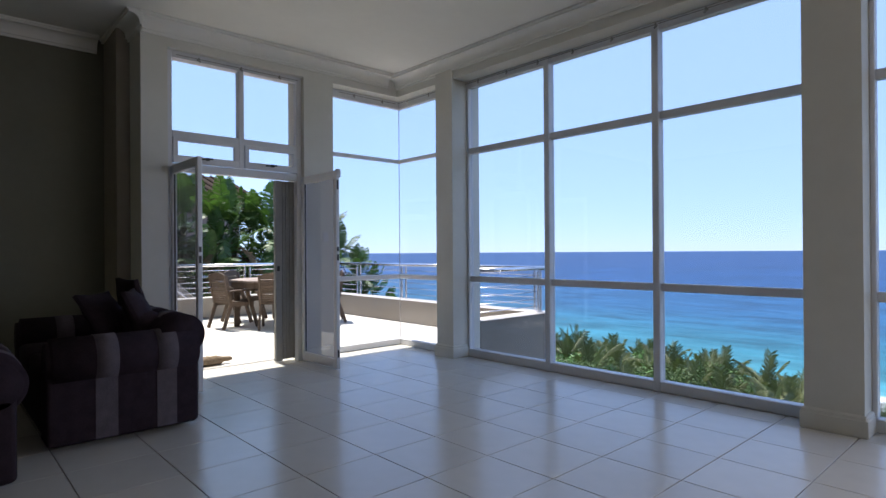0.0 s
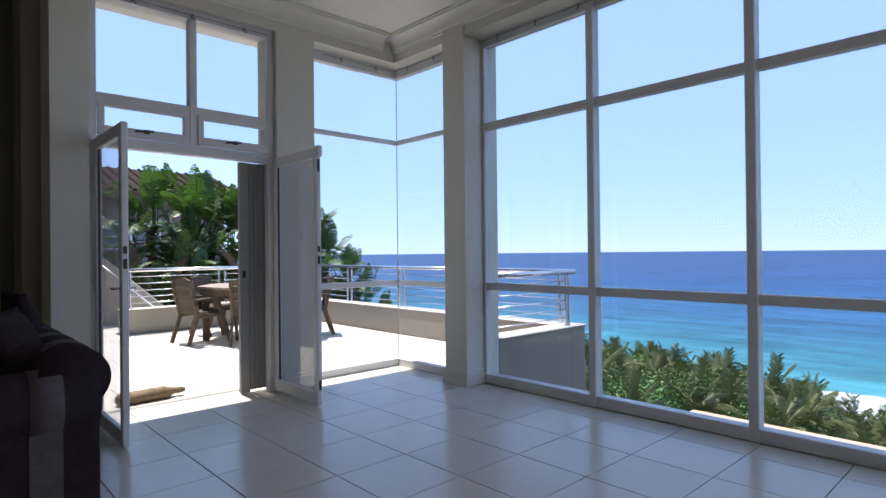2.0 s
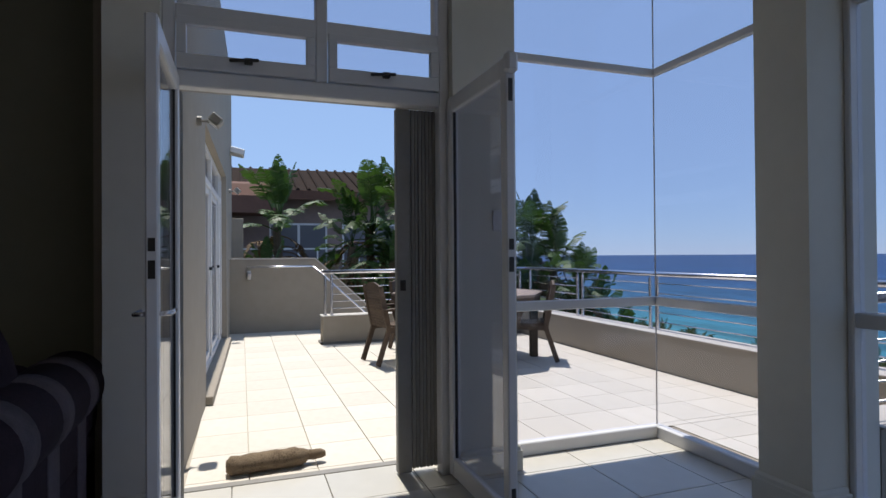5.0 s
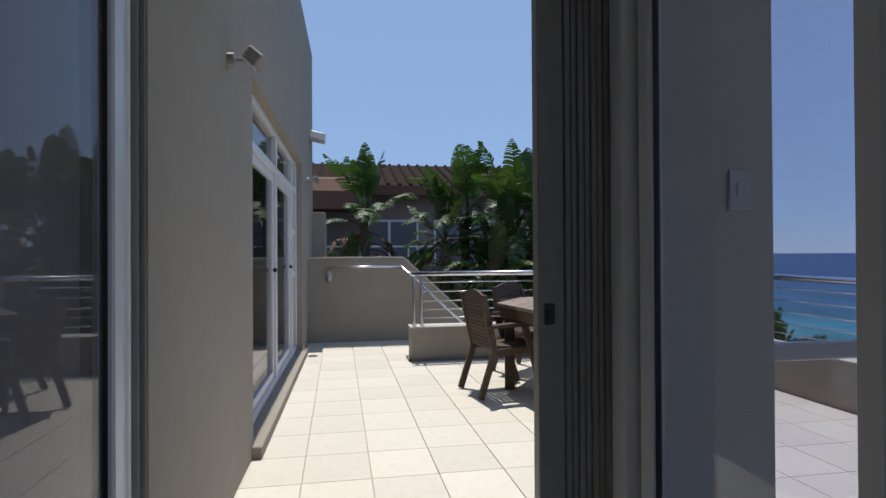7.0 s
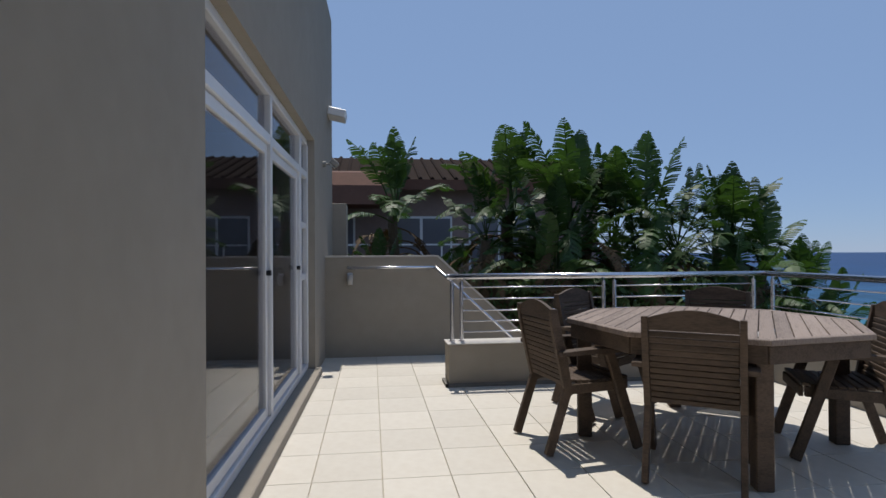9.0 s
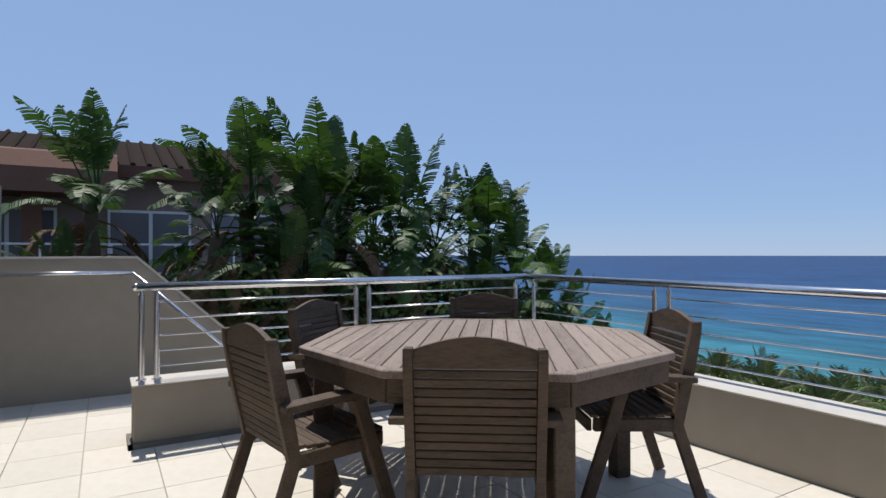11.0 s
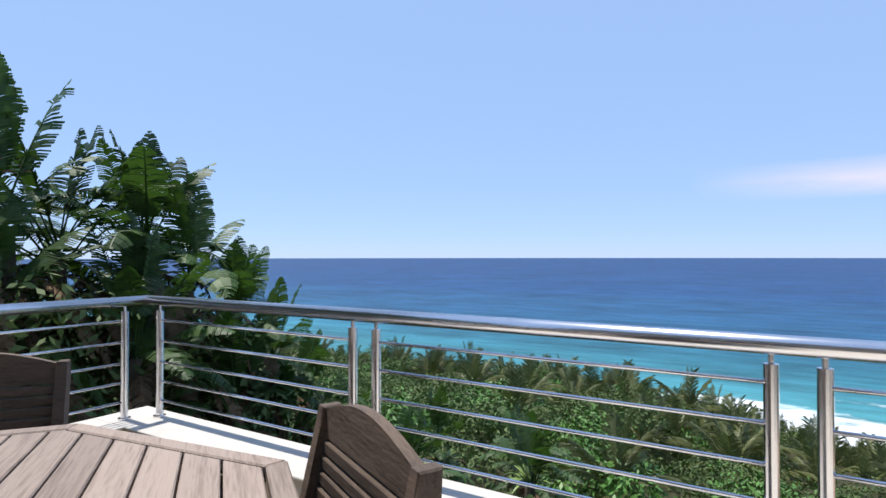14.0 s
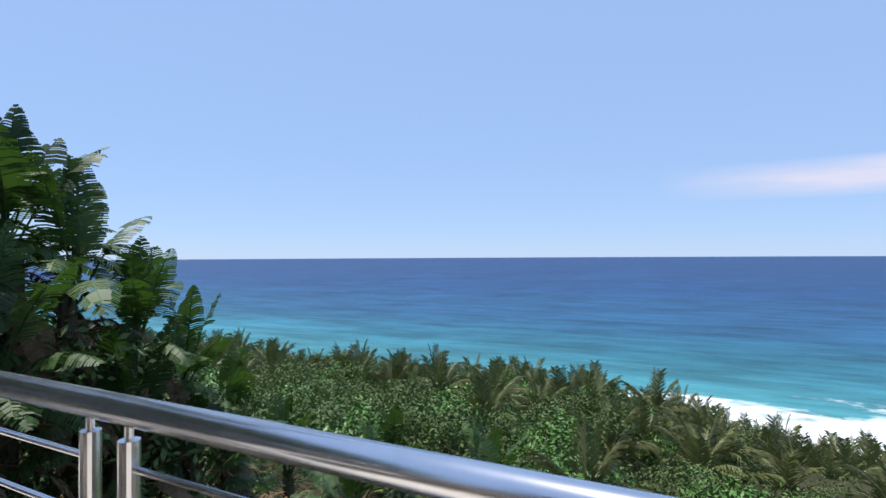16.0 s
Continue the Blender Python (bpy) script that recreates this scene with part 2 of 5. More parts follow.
def sea_material():
    m = mat("sea_water", (0.02, 0.1, 0.3), 0.5, 0, 0.12)
    t, bs = m.node_tree, m.node_tree.nodes["Principled BSDF"]
    co = node(m, "TexCoord")
    sep = node(m, "SeparateXYZ")
    t.links.new(co.outputs["Object"], sep.inputs[0])
    mp = node(m, "Mapping", Scale=(0.010, 0.0022, 1))
    t.links.new(co.outputs["Object"], mp.inputs["Vector"])
    sw = node(m, "TexNoise", Scale=1.0, Detail=5.0)
    t.links.new(mp.outputs[0], sw.inputs["Vector"])
    lg = node(m, "Math")
    lg.operation = "LOGARITHM"
    lg.inputs[1].default_value = 10
    t.links.new(sep.outputs[0], lg.inputs[0])
    ad = node(m, "Math")
    ad.operation = "MULTIPLY_ADD"
    ad.inputs[1].default_value = 0.35
    t.links.new(sw.outputs["Fac"], ad.inputs[0])
    t.links.new(lg.outputs[0], ad.inputs[2])
    rng = node(m, "MapRange")
    rng.inputs["From Min"].default_value, rng.inputs["From Max"].default_value = 2.05, 3.05
    t.links.new(ad.outputs[0], rng.inputs["Value"])
    ramp = node(m, "ValToRGB")
    e = ramp.color_ramp.elements
    e[0].position, e[0].color = 0.0, (0.050, 0.205, 0.225, 1)
    e[1].position, e[1].color = 1.0, (0.016, 0.050, 0.136, 1)
    for p, c in ((0.15, (0.024, 0.128, 0.180, 1)), (0.33, (0.017, 0.080, 0.160, 1)), (0.56, (0.014, 0.056, 0.148, 1))):
        x = e.new(p)
        x.color = c
    t.links.new(rng.outputs[0], ramp.inputs[0])
    # foam where the swell breaks on the beach
    fm = node(m, "Mapping", Scale=(0.13, 0.07, 1))
    t.links.new(co.outputs["Object"], fm.inputs["Vector"])
    fn = node(m, "TexNoise", Scale=1.0, Detail=8.0, Roughness=0.65)
    t.links.new(fm.outputs[0], fn.inputs["Vector"])
    fx = node(m, "Math")
    fx.operation = "MULTIPLY_ADD"
    fx.inputs[1].default_value = -46.0
    t.links.new(fn.outputs["Fac"], fx.inputs[0])
    t.links.new(sep.outputs[0], fx.inputs[2])
    up = node(m, "Math")
    up.operation = "SUBTRACT"
    up.inputs[1].default_value = 14.0
    t.links.new(sep.outputs[1], up.inputs[0])
    up2 = node(m, "Math")
    up2.operation = "MAXIMUM"
    up2.inputs[1].default_value = 0.0
    t.links.new(up.outputs[0], up2.inputs[0])
    fx2 = node(m, "Math")
    fx2.operation = "MULTIPLY_ADD"
    fx2.inputs[1].default_value = 0.75
    t.links.new(up2.outputs[0], fx2.inputs[0])
    t.links.new(fx.outputs[0], fx2.inputs[2])
    fx = fx2
    fr = node(m, "MapRange")
    fr.inputs["From Min"].default_value, fr.inputs["From Max"].default_value = 60.0, 54.5
    t.links.new(fx.outputs[0], fr.inputs["Value"])
    mx = node(m, "Mix")
    mx.data_type = "RGBA"
    t.links.new(fr.outputs[0], mx.inputs["Factor"])
    # streaks that brighten and darken the colour, painted shading of the waves
    sk = node(m, "Mapping", Scale=(0.14, 0.036, 1))
    t.links.new(co.outputs["Object"], sk.inputs["Vector"])
    sn = node(m, "TexNoise", Scale=1.0, Detail=7.0, Roughness=0.7)
    t.links.new(sk.outputs[0], sn.inputs["Vector"])
    sr = node(m, "MapRange")
    sr.inputs["From Min"].default_value, sr.inputs["From Max"].default_value = 0.38, 0.62
    sr.inputs["To Min"].default_value, sr.inputs["To Max"].default_value = 0.66, 1.28
    t.links.new(sn.outputs["Fac"], sr.inputs["Value"])
    # larger light and dark patches further out, the shading of longer swells in colour
    sk2 = node(m, "Mapping", Scale=(0.02, 0.013, 1))
    t.links.new(co.outputs["Object"], sk2.inputs["Vector"])
    sn2 = node(m, "TexNoise", Scale=1.0, Detail=8.0, Roughness=0.72)
    t.links.new(sk2.outputs[0], sn2.inputs["Vector"])
    sr2 = node(m, "MapRange")
    sr2.inputs["From Min"].default_value, sr2.inputs["From Max"].default_value = 0.38, 0.60
    sr2.inputs["To Min"].default_value, sr2.inputs["To Max"].default_value = 0.82, 1.16
    t.links.new(sn2.outputs["Fac"], sr2.inputs["Value"])
    swell = node(m, "Math")
    swell.operation = "MULTIPLY"
    t.links.new(sr.outputs[0], swell.inputs[0])
    t.links.new(sr2.outputs[0], swell.inputs[1])
    hs = node(m, "HueSaturation")
    t.links.new(ramp.outputs[0], hs.inputs["Color"])
    t.links.new(swell.outputs[0], hs.inputs["Value"])
    t.links.new(hs.outputs[0], mx.inputs["A"])
    mx.inputs["B"].default_value = (0.74, 0.77, 0.78, 1)
    t.links.new(mx.outputs["Result"], bs.inputs["Base Color"])
    bm_ = node(m, "Mapping", Scale=(0.30, 0.09, 1))
    t.links.new(co.outputs["Object"], bm_.inputs["Vector"])
    wv = node(m, "TexNoise", Scale=1.0, Detail=6.0, Roughness=0.6)
    t.links.new(bm_.outputs[0], wv.inputs["Vector"])
    bp = node(m, "Bump", Strength=0.6, Distance=1.2)
    t.links.new(wv.outputs["Fac"], bp.inputs["Height"])
    t.links.new(bp.outputs[0], bs.inputs["Normal"])
    return m


M_SEA = sea_material()


# ---- building helpers ----
def link_mesh(name, bm, material, parent=None, smooth=False):
    me = bpy.data.meshes.new(name)
    bmesh.ops.recalc_face_normals(bm, faces=bm.faces)
    bm.to_mesh(me)
    bm.free()
    if smooth:
        me.polygons.foreach_set("use_smooth", [True] * len(me.polygons))
    me.materials.append(material)
    ob = new(name, me)
    ob.parent = parent
    return ob


def part(name, bm, material, parent, label="", smooth=False):
    ob = link_mesh(name, bm, material, parent, smooth)
    return tagged(ob, label)


def thing(name, m, label, category, group=""):
    ob = new(name)
    ob.matrix_basis = m
    ob.empty_display_size = 0.1
    return tagged(ob, label, category, group)


def structure(name, bm, material, label="", category=""):
    return tagged(link_mesh(name, bm, material), label, category, kind="structure")


def box(bm, x0, y0, z0, x1, y1, z1, bevel=0.0, seg=1):
    r = bmesh.ops.create_cube(bm, size=1)
    vs = r["verts"]
    for v in vs:
        v.co = Vector(((x0 + x1) / 2 + v.co.x * (x1 - x0), (y0 + y1) / 2 + v.co.y * (y1 - y0), (z0 + z1) / 2 + v.co.z * (z1 - z0)))
    if bevel:
        es = list({e for v in vs for e in v.link_edges})
        bmesh.ops.bevel(bm, geom=es, offset=bevel, segments=seg, affect="EDGES", profile=0.5)
    return bm


def boxes(*args, bevel=0.0):
    bm = bmesh.new()
    for a in args:
        box(bm, *a, bevel=bevel)
    return bm


def tube(bm, a, b, r0, r1=None, seg=12):
    a, b = Vector(a), Vector(b)
    m = Matrix.Translation((a + b) / 2) @ (b - a).to_track_quat("Z", "Y").to_matrix().to_4x4()
    bmesh.ops.create_cone(bm, cap_ends=True, segments=seg, radius1=r0, radius2=r0 if r1 is None else r1, depth=(b - a).length, matrix=m)
    return bm


def beam(bm, a, b, w, h, up=(0, 0, 1), bevel=0.004):
    """A square bar from a to b, w wide and h deep along up."""
    a, b = Vector(a), Vector(b)
    d = (b - a)
    ln = d.length
    d.normalize()
    side = d.cross(Vector(up)).normalized()
    top = side.cross(d).normalized()
    m = Matrix.Translation((a + b) / 2) @ Matrix((d, side, top)).transposed().to_4x4()
    b2 = bmesh.new()
    box(b2, -ln / 2, -w / 2, -h / 2, ln / 2, w / 2, h / 2, bevel)
    b2.transform(m)
    tmp = bpy.data.meshes.new("tmp")
    b2.to_mesh(tmp)
    b2.free()
    bm.from_mesh(tmp)
    bpy.data.meshes.remove(tmp)
    return bm


def prism(bm, outline, depth, axis="y", at=0.0):
    """Extrude a closed outline of (u, v) along an axis by depth from at."""
    def p(u, v, w):
        return {"y": (u, w, v), "x": (w, u, v), "z": (u, v, w)}[axis]
    lo = [bm.verts.new(p(u, v, at)) for u, v in outline]
    hi = [bm.verts.new(p(u, v, at + depth)) for u, v in outline]
    bm.faces.new(lo)
    bm.faces.new(hi[::-1])
    n = len(outline)
    for i in range(n):
        bm.faces.new((lo[i], hi[i], hi[(i + 1) % n], lo[(i + 1) % n]))
    return bm


# ---- the room ----
CEIL, SOFFIT = 3.52, 3.27
XS = 5.11                               # plane of the sea windows
XG, YG = 5.04, 6.325                     # planes of the sea glazing and of the corner glazing
structure("floor", boxes((-4.0, -4.0, -0.25, 5.2, 6.44, -0.012)), M_GROUT, "grey grout bed under pale ceramic floor tiles", "floor")
structure("ceiling", boxes((-4.0, -4.0, CEIL, 5.2, 7.3, CEIL + 0.3)), M_CEIL, "white painted plaster ceiling", "ceiling")
structure("wall_south", boxes((-4.2, -4.2, -0.2, 5.3, -4.0, 3.9)), M_WALL_IN, "cream painted plaster wall", "wall")
structure("wall_west", boxes((-4.2, -4.0, -0.2, -4.0, 7.3, 3.9)), M_WALL_DARK, "dim olive plaster wall", "wall")
structure("wall_alcove", boxes((-4.0, 7.11, -0.2, 1.79, 7.3, 3.9)), M_WALL_DARK, "dim olive plaster wall behind the sofas", "wall")
structure("pier_door_west", boxes((1.79, 6.12, -0.2, 2.03, 6.5, 3.9)), M_WALL_IN, "cream plaster pier beside the open door", "pier")
structure("pier_door_east", boxes((3.50, 6.12, -0.2, 3.885, 6.5, 3.9)), M_WALL_IN, "cream plaster pier between door and corner window", "pier")
structure("pier_sea_corner", boxes((4.83, 5.05, -0.2, 5.28, 5.335, 3.9)), M_WALL_IN, "cream plaster pier between the sea windows", "pier")
structure("pier_sea_middle", boxes((4.86, 1.13, -0.2, 5.28, 1.48, 3.9)), M_WALL_IN, "broad cream plaster pier between the sea windows", "pier")
structure("lintel_door", boxes((2.03, 6.12, SOFFIT, 3.50, 6.5, 3.9)), M_WALL_IN, "cream plaster lintel over the door", "lintel")
structure("lintel_corner_north", boxes((3.885, 6.12, SOFFIT, 5.28, 6.5, 3.9)), M_WALL_IN, "cream plaster lintel over the corner window", "lintel")
structure("lintel_corner_east", boxes((4.85, 5.335, SOFFIT, 5.28, 6.12, 3.9)), M_WALL_IN, "cream plaster lintel over the corner window", "lintel")
structure("lintel_sea", boxes((4.85, 1.48, SOFFIT, 5.28, 5.05, 3.9), (4.85, -4.0, SOFFIT, 5.28, 1.13, 3.9)), M_WALL_IN, "cream plaster lintel over the sea windows", "lintel")
structure("roof_slab", boxes((-4.2, -4.2, 3.9, 5.3, 6.5, 4.1)), M_WALL_OUT, "rendered roof slab", "roof")
structure("base_wall", boxes((5.06, -4.2, -6, 5.28, 5.05, -0.005), (1.8, 6.3, -6, 5.28, 6.45, -0.3)), M_WALL_OUT, "taupe rendered base wall of the house", "wall")


def cornice(name, x0, y0, x1, y1, nx, ny):
    """Stepped cove along the wall from (x0, y0) to (x1, y1); (nx, ny) points into the room."""
    cove = [(0.035 + 0.075 * (1 - math.cos(a)), -0.115 + 0.075 * math.sin(a)) for a in [k / 6 * math.pi / 2 for k in range(7)]]
    outline = [(0.0, 0.0), (0.0, -0.16), (0.018, -0.16), (0.018, -0.135), (0.035, -0.135), *cove, (0.125, -0.04), (0.125, -0.018), (0.14, -0.018), (0.14, 0.0)]
    s_, base = (ny, y0) if nx == 0 else (nx, x0)
    lo, hi = sorted((x0, x1)) if nx == 0 else sorted((y0, y1))
    bm = prism(bmesh.new(), [(base + s_ * u, CEIL - 0.002 + v) for u, v in outline], hi - lo, "x" if nx == 0 else "y", lo)
    return tagged(link_mesh(name, bm, M_CEIL), "white stepped plaster cornice", "cornice", kind="structure")


cornice("cornice_north", 1.75, 6.12, 4.69, 6.12, 0, -1)
cornice("cornice_east", 4.85, -4.0, 4.85, 6.12, -1, 0)
cornice("cornice_alcove_side", 1.79, 6.0, 1.79, 7.11, -1, 0)
cornice("cornice_alcove", -4.0, 7.11, 1.62, 7.11, 0, -1)


def skirting(name, pieces):
    bm = bmesh.new()
    for x0, y0, x1, y1 in pieces:
        box(bm, x0, y0, 0.0, x1, y1, 0.115, bevel=0.004)
        box(bm, x0 + 0.007, y0 + 0.007, 0.1, x1 - 0.007, y1 - 0.007, 0.145, bevel=0.01)
    return tagged(link_mesh(name, bm, M_WALL_IN), "cream moulded skirting round the pier", "skirting", kind="structure")


skirting("baseboard_sea_corner", [(4.806, 5.026, 5.06, 5.36)])
skirting("baseboard_sea_middle", [(4.835, 1.105, 5.06, 1.505)])
skirting("baseboard_door_west", [(1.766, 6.096, 2.026, 6.3)])
skirting("baseboard_door_east", [(3.53, 6.096, 3.907, 6.3)])
skirting("baseboard_alcove", [(-4.0, 7.085, 1.75, 7.13)])


# ---- glazing ----
def pane(parent, x0, y0, z0, x1, y1, z1):
    p = part("pane", boxes((x0, y0, z0, x1, y1, z1)), M_GLASS, parent)
    p.visible_shadow = False
    return p


def bars(parent, name, *args):
    for a in args:
        part(name, boxes(a, bevel=0.006), M_ALU, parent)


def sea_window(name, y0, y1, posts, label):
    w = tagged(new(name), label, "window", kind="structure")
    w.location = (XS, y0, 0)
    L = y1 - y0
    zs = (0.09, 0.92, 2.51, 3.19)
    bars(w, "frame_rail", (-0.05, 0, 0, 0.05, L, 0.09), (-0.04, 0, 3.19, 0.04, L, SOFFIT))
    ps = [0.0] + [p - y0 for p in posts] + [L]
    for i, p in enumerate(ps):
        wd = 0.032
        lo, hi = max(p - wd, 0), min(p + wd, L)
        bars(w, "mullion", (-0.06 if 0 < i < len(ps) - 1 else -0.045, lo, 0.0, 0.04, hi, 3.262))
    for a, b in zip(ps, ps[1:]):
        bars(w, "transom", (-0.035, a + 0.03, 0.885, 0.035, b - 0.03, 0.955), (-0.035, a + 0.03, 2.405, 0.035, b - 0.03, 2.475))
        for z0, z1 in ((0.09, 0.885), (0.955, 2.405), (2.475, 3.19)):
            pane(w, 0.0, a + 0.032, z0, 0.006, b - 0.032, z1)
    return w


sea_window("window_1", 1.48, 5.05, (2.67, 3.86), "tall white aluminium sea window with grid of panes")
sea_window("window_2", -4.0, 1.13, (-2.6, -1.35, -0.1), "tall white aluminium sea window with grid of panes")

cw = tagged(new("window_3"), "frameless corner window with slim white transoms", "window", kind="structure")
cw.location = (XG, YG, 0)
bars(cw, "frame_rail", (-1.17, -0.035, 0, 0.035, 0.035, 0.08), (-0.035, -0.99, 0, 0.035, -0.036, 0.08), (-1.17, -0.03, 3.17, 0.03, 0.03, SOFFIT), (-0.03, -0.99, 3.17, 0.03, -0.031, SOFFIT))
bars(cw, "transom", (-1.17, -0.02, 0.885, 0.02, 0.02, 0.945), (-0.02, -0.99, 0.885, 0.02, -0.021, 0.945), (-1.17, -0.018, 2.44, 0.018, 0.018, 2.49), (-0.018, -0.99, 2.44, 0.018, -0.019, 2.49))
for z0, z1 in ((0.08, 0.885), (0.945, 2.44), (2.49, 3.17)):
    pane(cw, -1.17, -0.003, z0, 0.0, 0.003, z1)
    pane(cw, -0.003, -0.99, z0, 0.003, -0.004, z1)

dw = tagged(new("window_4"), "white aluminium fanlights over the double door", "window", kind="structure")
dw.location = (2.03, 6.22, 0)
W, WM = 1.47, 0.76
bars(dw, "door_jamb", (0, -0.04, 0, 0.06, 0.04, SOFFIT), (W - 0.06, -0.04, 0, W, 0.04, SOFFIT))
bars(dw, "frame_rail", (0.06, -0.04, 2.07, W - 0.06, 0.04, 2.15), (0.06, -0.04, 2.40, W - 0.06, 0.04, 2.475), (0.06, -0.04, 3.2, W - 0.06, 0.04, SOFFIT))
bars(dw, "mullion", (WM - 0.03, -0.045, 2.15, WM + 0.03, 0.042, 3.2))
for a, b in ((0.06, WM - 0.03), (WM + 0.03, W - 0.06)):
    pane(dw, a, -0.003, 2.475, b, 0.003, 3.2)
    sash = part("fanlight_sash", boxes((a + 0.005, -0.055, 2.155, b - 0.005, -0.01, 2.228), (a + 0.005, -0.055, 2.372, b - 0.005, -0.01, 2.41), (a + 0.005, -0.055, 2.2285, a + 0.05, -0.01, 2.3715), (b - 0.05, -0.055, 2.2285, b - 0.005, -0.01, 2.3715), bevel=0.003), M_ALU, dw)
    pane(sash, a + 0.05, -0.035, 2.228, b - 0.05, -0.03, 2.372)
    c = (a + b) / 2
    hb = bmesh.new()
    box(hb, c - 0.02, -0.085, 2.195, c + 0.02, -0.055, 2.225, 0.004)
    beam(hb, (c - 0.09, -0.088, 2.201), (c + 0.05, -0.088, 2.215), 0.014, 0.016)
    part("handle", hb, M_BLACK, sash, "black fanlight handle")


def door_leaf(name, x, side, label):
    """A glazed leaf standing open at right angles, hinged at y 6.17."""
    d = tagged(new(name), label, "door", kind="structure")
    d.location = (x, 6.17, 0.015)
    L, H = 0.755, 2.10
    bars(d, "stile", (-0.022, -0.06, 0, 0.022, 0, H), (-0.022, -L, 0, 0.022, -L + 0.058, H))
    bars(d, "leaf_rail", (-0.02, -L + 0.059, 0, 0.02, -0.061, 0.10), (-0.02, -L + 0.059, H - 0.085, 0.02, -0.061, H))
    pane(d, -0.003, -L + 0.054, 0.095, 0.003, -0.056, H - 0.08)
    part("gasket", boxes((-0.008, -L + 0.0585, 0.101, 0.008, -L + 0.0625, H - 0.086), (-0.008, -0.0645, 0.101, 0.008, -0.0605, H - 0.086)), M_BLACK, d, "black rubber glazing gasket")
    lk = part("lock_plate", boxes((-0.012, -L - 0.003, 1.245, 0.012, -L, 1.293), (-0.012, -L - 0.003, 1.147, 0.012, -L, 1.213), bevel=0.001), M_BLACK, d, "dark lock plate")
    hb = bmesh.new()
    for s in ((-1, 1) if side < 0 else ()):
        tube(hb, (s * 0.02, -L + 0.03, 1.02), (s * 0.06, -L + 0.03, 1.02), 0.009)
        tube(hb, (s * 0.06, -L + 0.03, 1.02), (s * 0.06, -L + 0.15, 1.02), 0.009)
    if side < 0:
        part("handle", hb, M_STEEL, d, "brushed steel lever handle", True)
    else:
        hb.free()
        part("shoot_bolt", boxes((-0.01, -L - 0.004, 0.12, 0.01, -L, 0.2), (-0.01, -L - 0.004, 1.9, 0.01, -L, 2.0), bevel=0.001), M_BLACK, d, "black shoot bolt plate")
    for z in (0.25, 1.05, 1.85):
        part("hinge", tube(bmesh.new(), (side * 0.026, 0.006, z - 0.05), (side * 0.026, 0.006, z + 0.05), 0.009), M_ALU, d)
    return d


door_leaf("door_1", 2.087, -1, "white glazed door leaf, open into the room")
leaf = door_leaf("door_2", 3.505, 1, "white glazed door leaf, open, with closer at its top")
part("door_closer", boxes((-0.03, -0.785, 2.02, 0.03, -0.735, 2.115), bevel=0.015), M_ALU, leaf, "white door top catch")

# concertina gate folded beside the opening
gate = thing("security_gate", pose(3.212, 6.288, 0), "grey folded concertina security gate beside the door", "gate")
part("lead_post", boxes((0, -0.025, 0.01, 0.082, 0.025, 2.068), bevel=0.004), M_GATE, gate)
for i in range(9):
    xg = 0.0855 + i * 0.0212
    part("slat", boxes((xg, -0.027 + 0.004 * (i % 2), 0.03, xg + 0.0182, 0.03, 2.066), bevel=0.003), M_GATE, gate)
part("latch", boxes((0.018, -0.031, 1.038, 0.05, -0.0255, 1.098), (0.026, -0.037, 1.05, 0.042, -0.0315, 1.085), bevel=0.002), M_BLACK, gate, "black gate latch")
receiver = thing("gate_receiver", pose(2.091, 6.30, 0), "narrow grey steel gate receiver channel with black screws", "gate")
part("channel", boxes((0, -0.03, 0.01, 0.004, 0.03, 2.07), (0.0041, -0.03, 0.01, 0.018, -0.026, 2.07), (0.0041, 0.026, 0.01, 0.018, 0.03, 2.07), bevel=0.001), M_GATE, receiver)
for z in (0.28, 0.92, 1.36, 1.95):
    part("screw", tube(bmesh.new(), (0.0038, 0, z), (0.008, 0, z), 0.008, seg=12), M_BLACK, receiver, "black screw head")
structure("gate_track", boxes((2.06, 6.272, 2.082, 3.48, 6.335, 2.105), bevel=0.003), M_GATE, "grey overhead gate track", "track")
structure("door_lintel_infill", boxes((2.06, 6.275, 2.107, 3.48, 6.33, 2.135), bevel=0.002), M_ALU, "white frame strip under the fanlights", "trim")
structure("threshold", boxes((2.06, 6.4405, -0.2, 3.48, 6.50, 0.004), bevel=0.002), M_GATE, "narrow metal door threshold", "threshold")

# curtain track with hooks under the soffit
def curtain_track(name, a, b):
    a, b = Vector(a), Vector(b)
    t_ = tagged(new(name), "thin curtain wire with small dark hooks under the soffit", "curtain wire")
    t_.location = a
    part("wire", tube(bmesh.new(), (0, 0, 0), b - a, 0.004, seg=6), M_GATE, t_)
    n = max(2, int((b - a).length / 0.42))
    for i in range(n):
        p = (b - a) * ((i + 0.5) / n)
        hb = bmesh.new()
        tube(hb, p + Vector((0, 0, -0.018)), p + Vector((0, 0, 0.012)), 0.008, seg=8)
        tube(hb, p + Vector((-0.02, -0.02, -0.018)), p + Vector((0.02, 0.02, -0.018)), 0.01, seg=8)
        part("hook", hb, M_GATE, t_)
    return t_


curtain_track("curtain_wire", (5.0, 1.55, 3.22), (5.0, 5.0, 3.22))
curtain_track("curtain_wire", (2.12, 6.15, 3.22), (3.44, 6.15, 3.22))
curtain_track("curtain_wire", (4.05, 6.24, 3.22), (4.92, 6.24, 3.22))
curtain_track("curtain_wire", (4.94, 5.38, 3.22), (4.94, 6.22, 3.22))

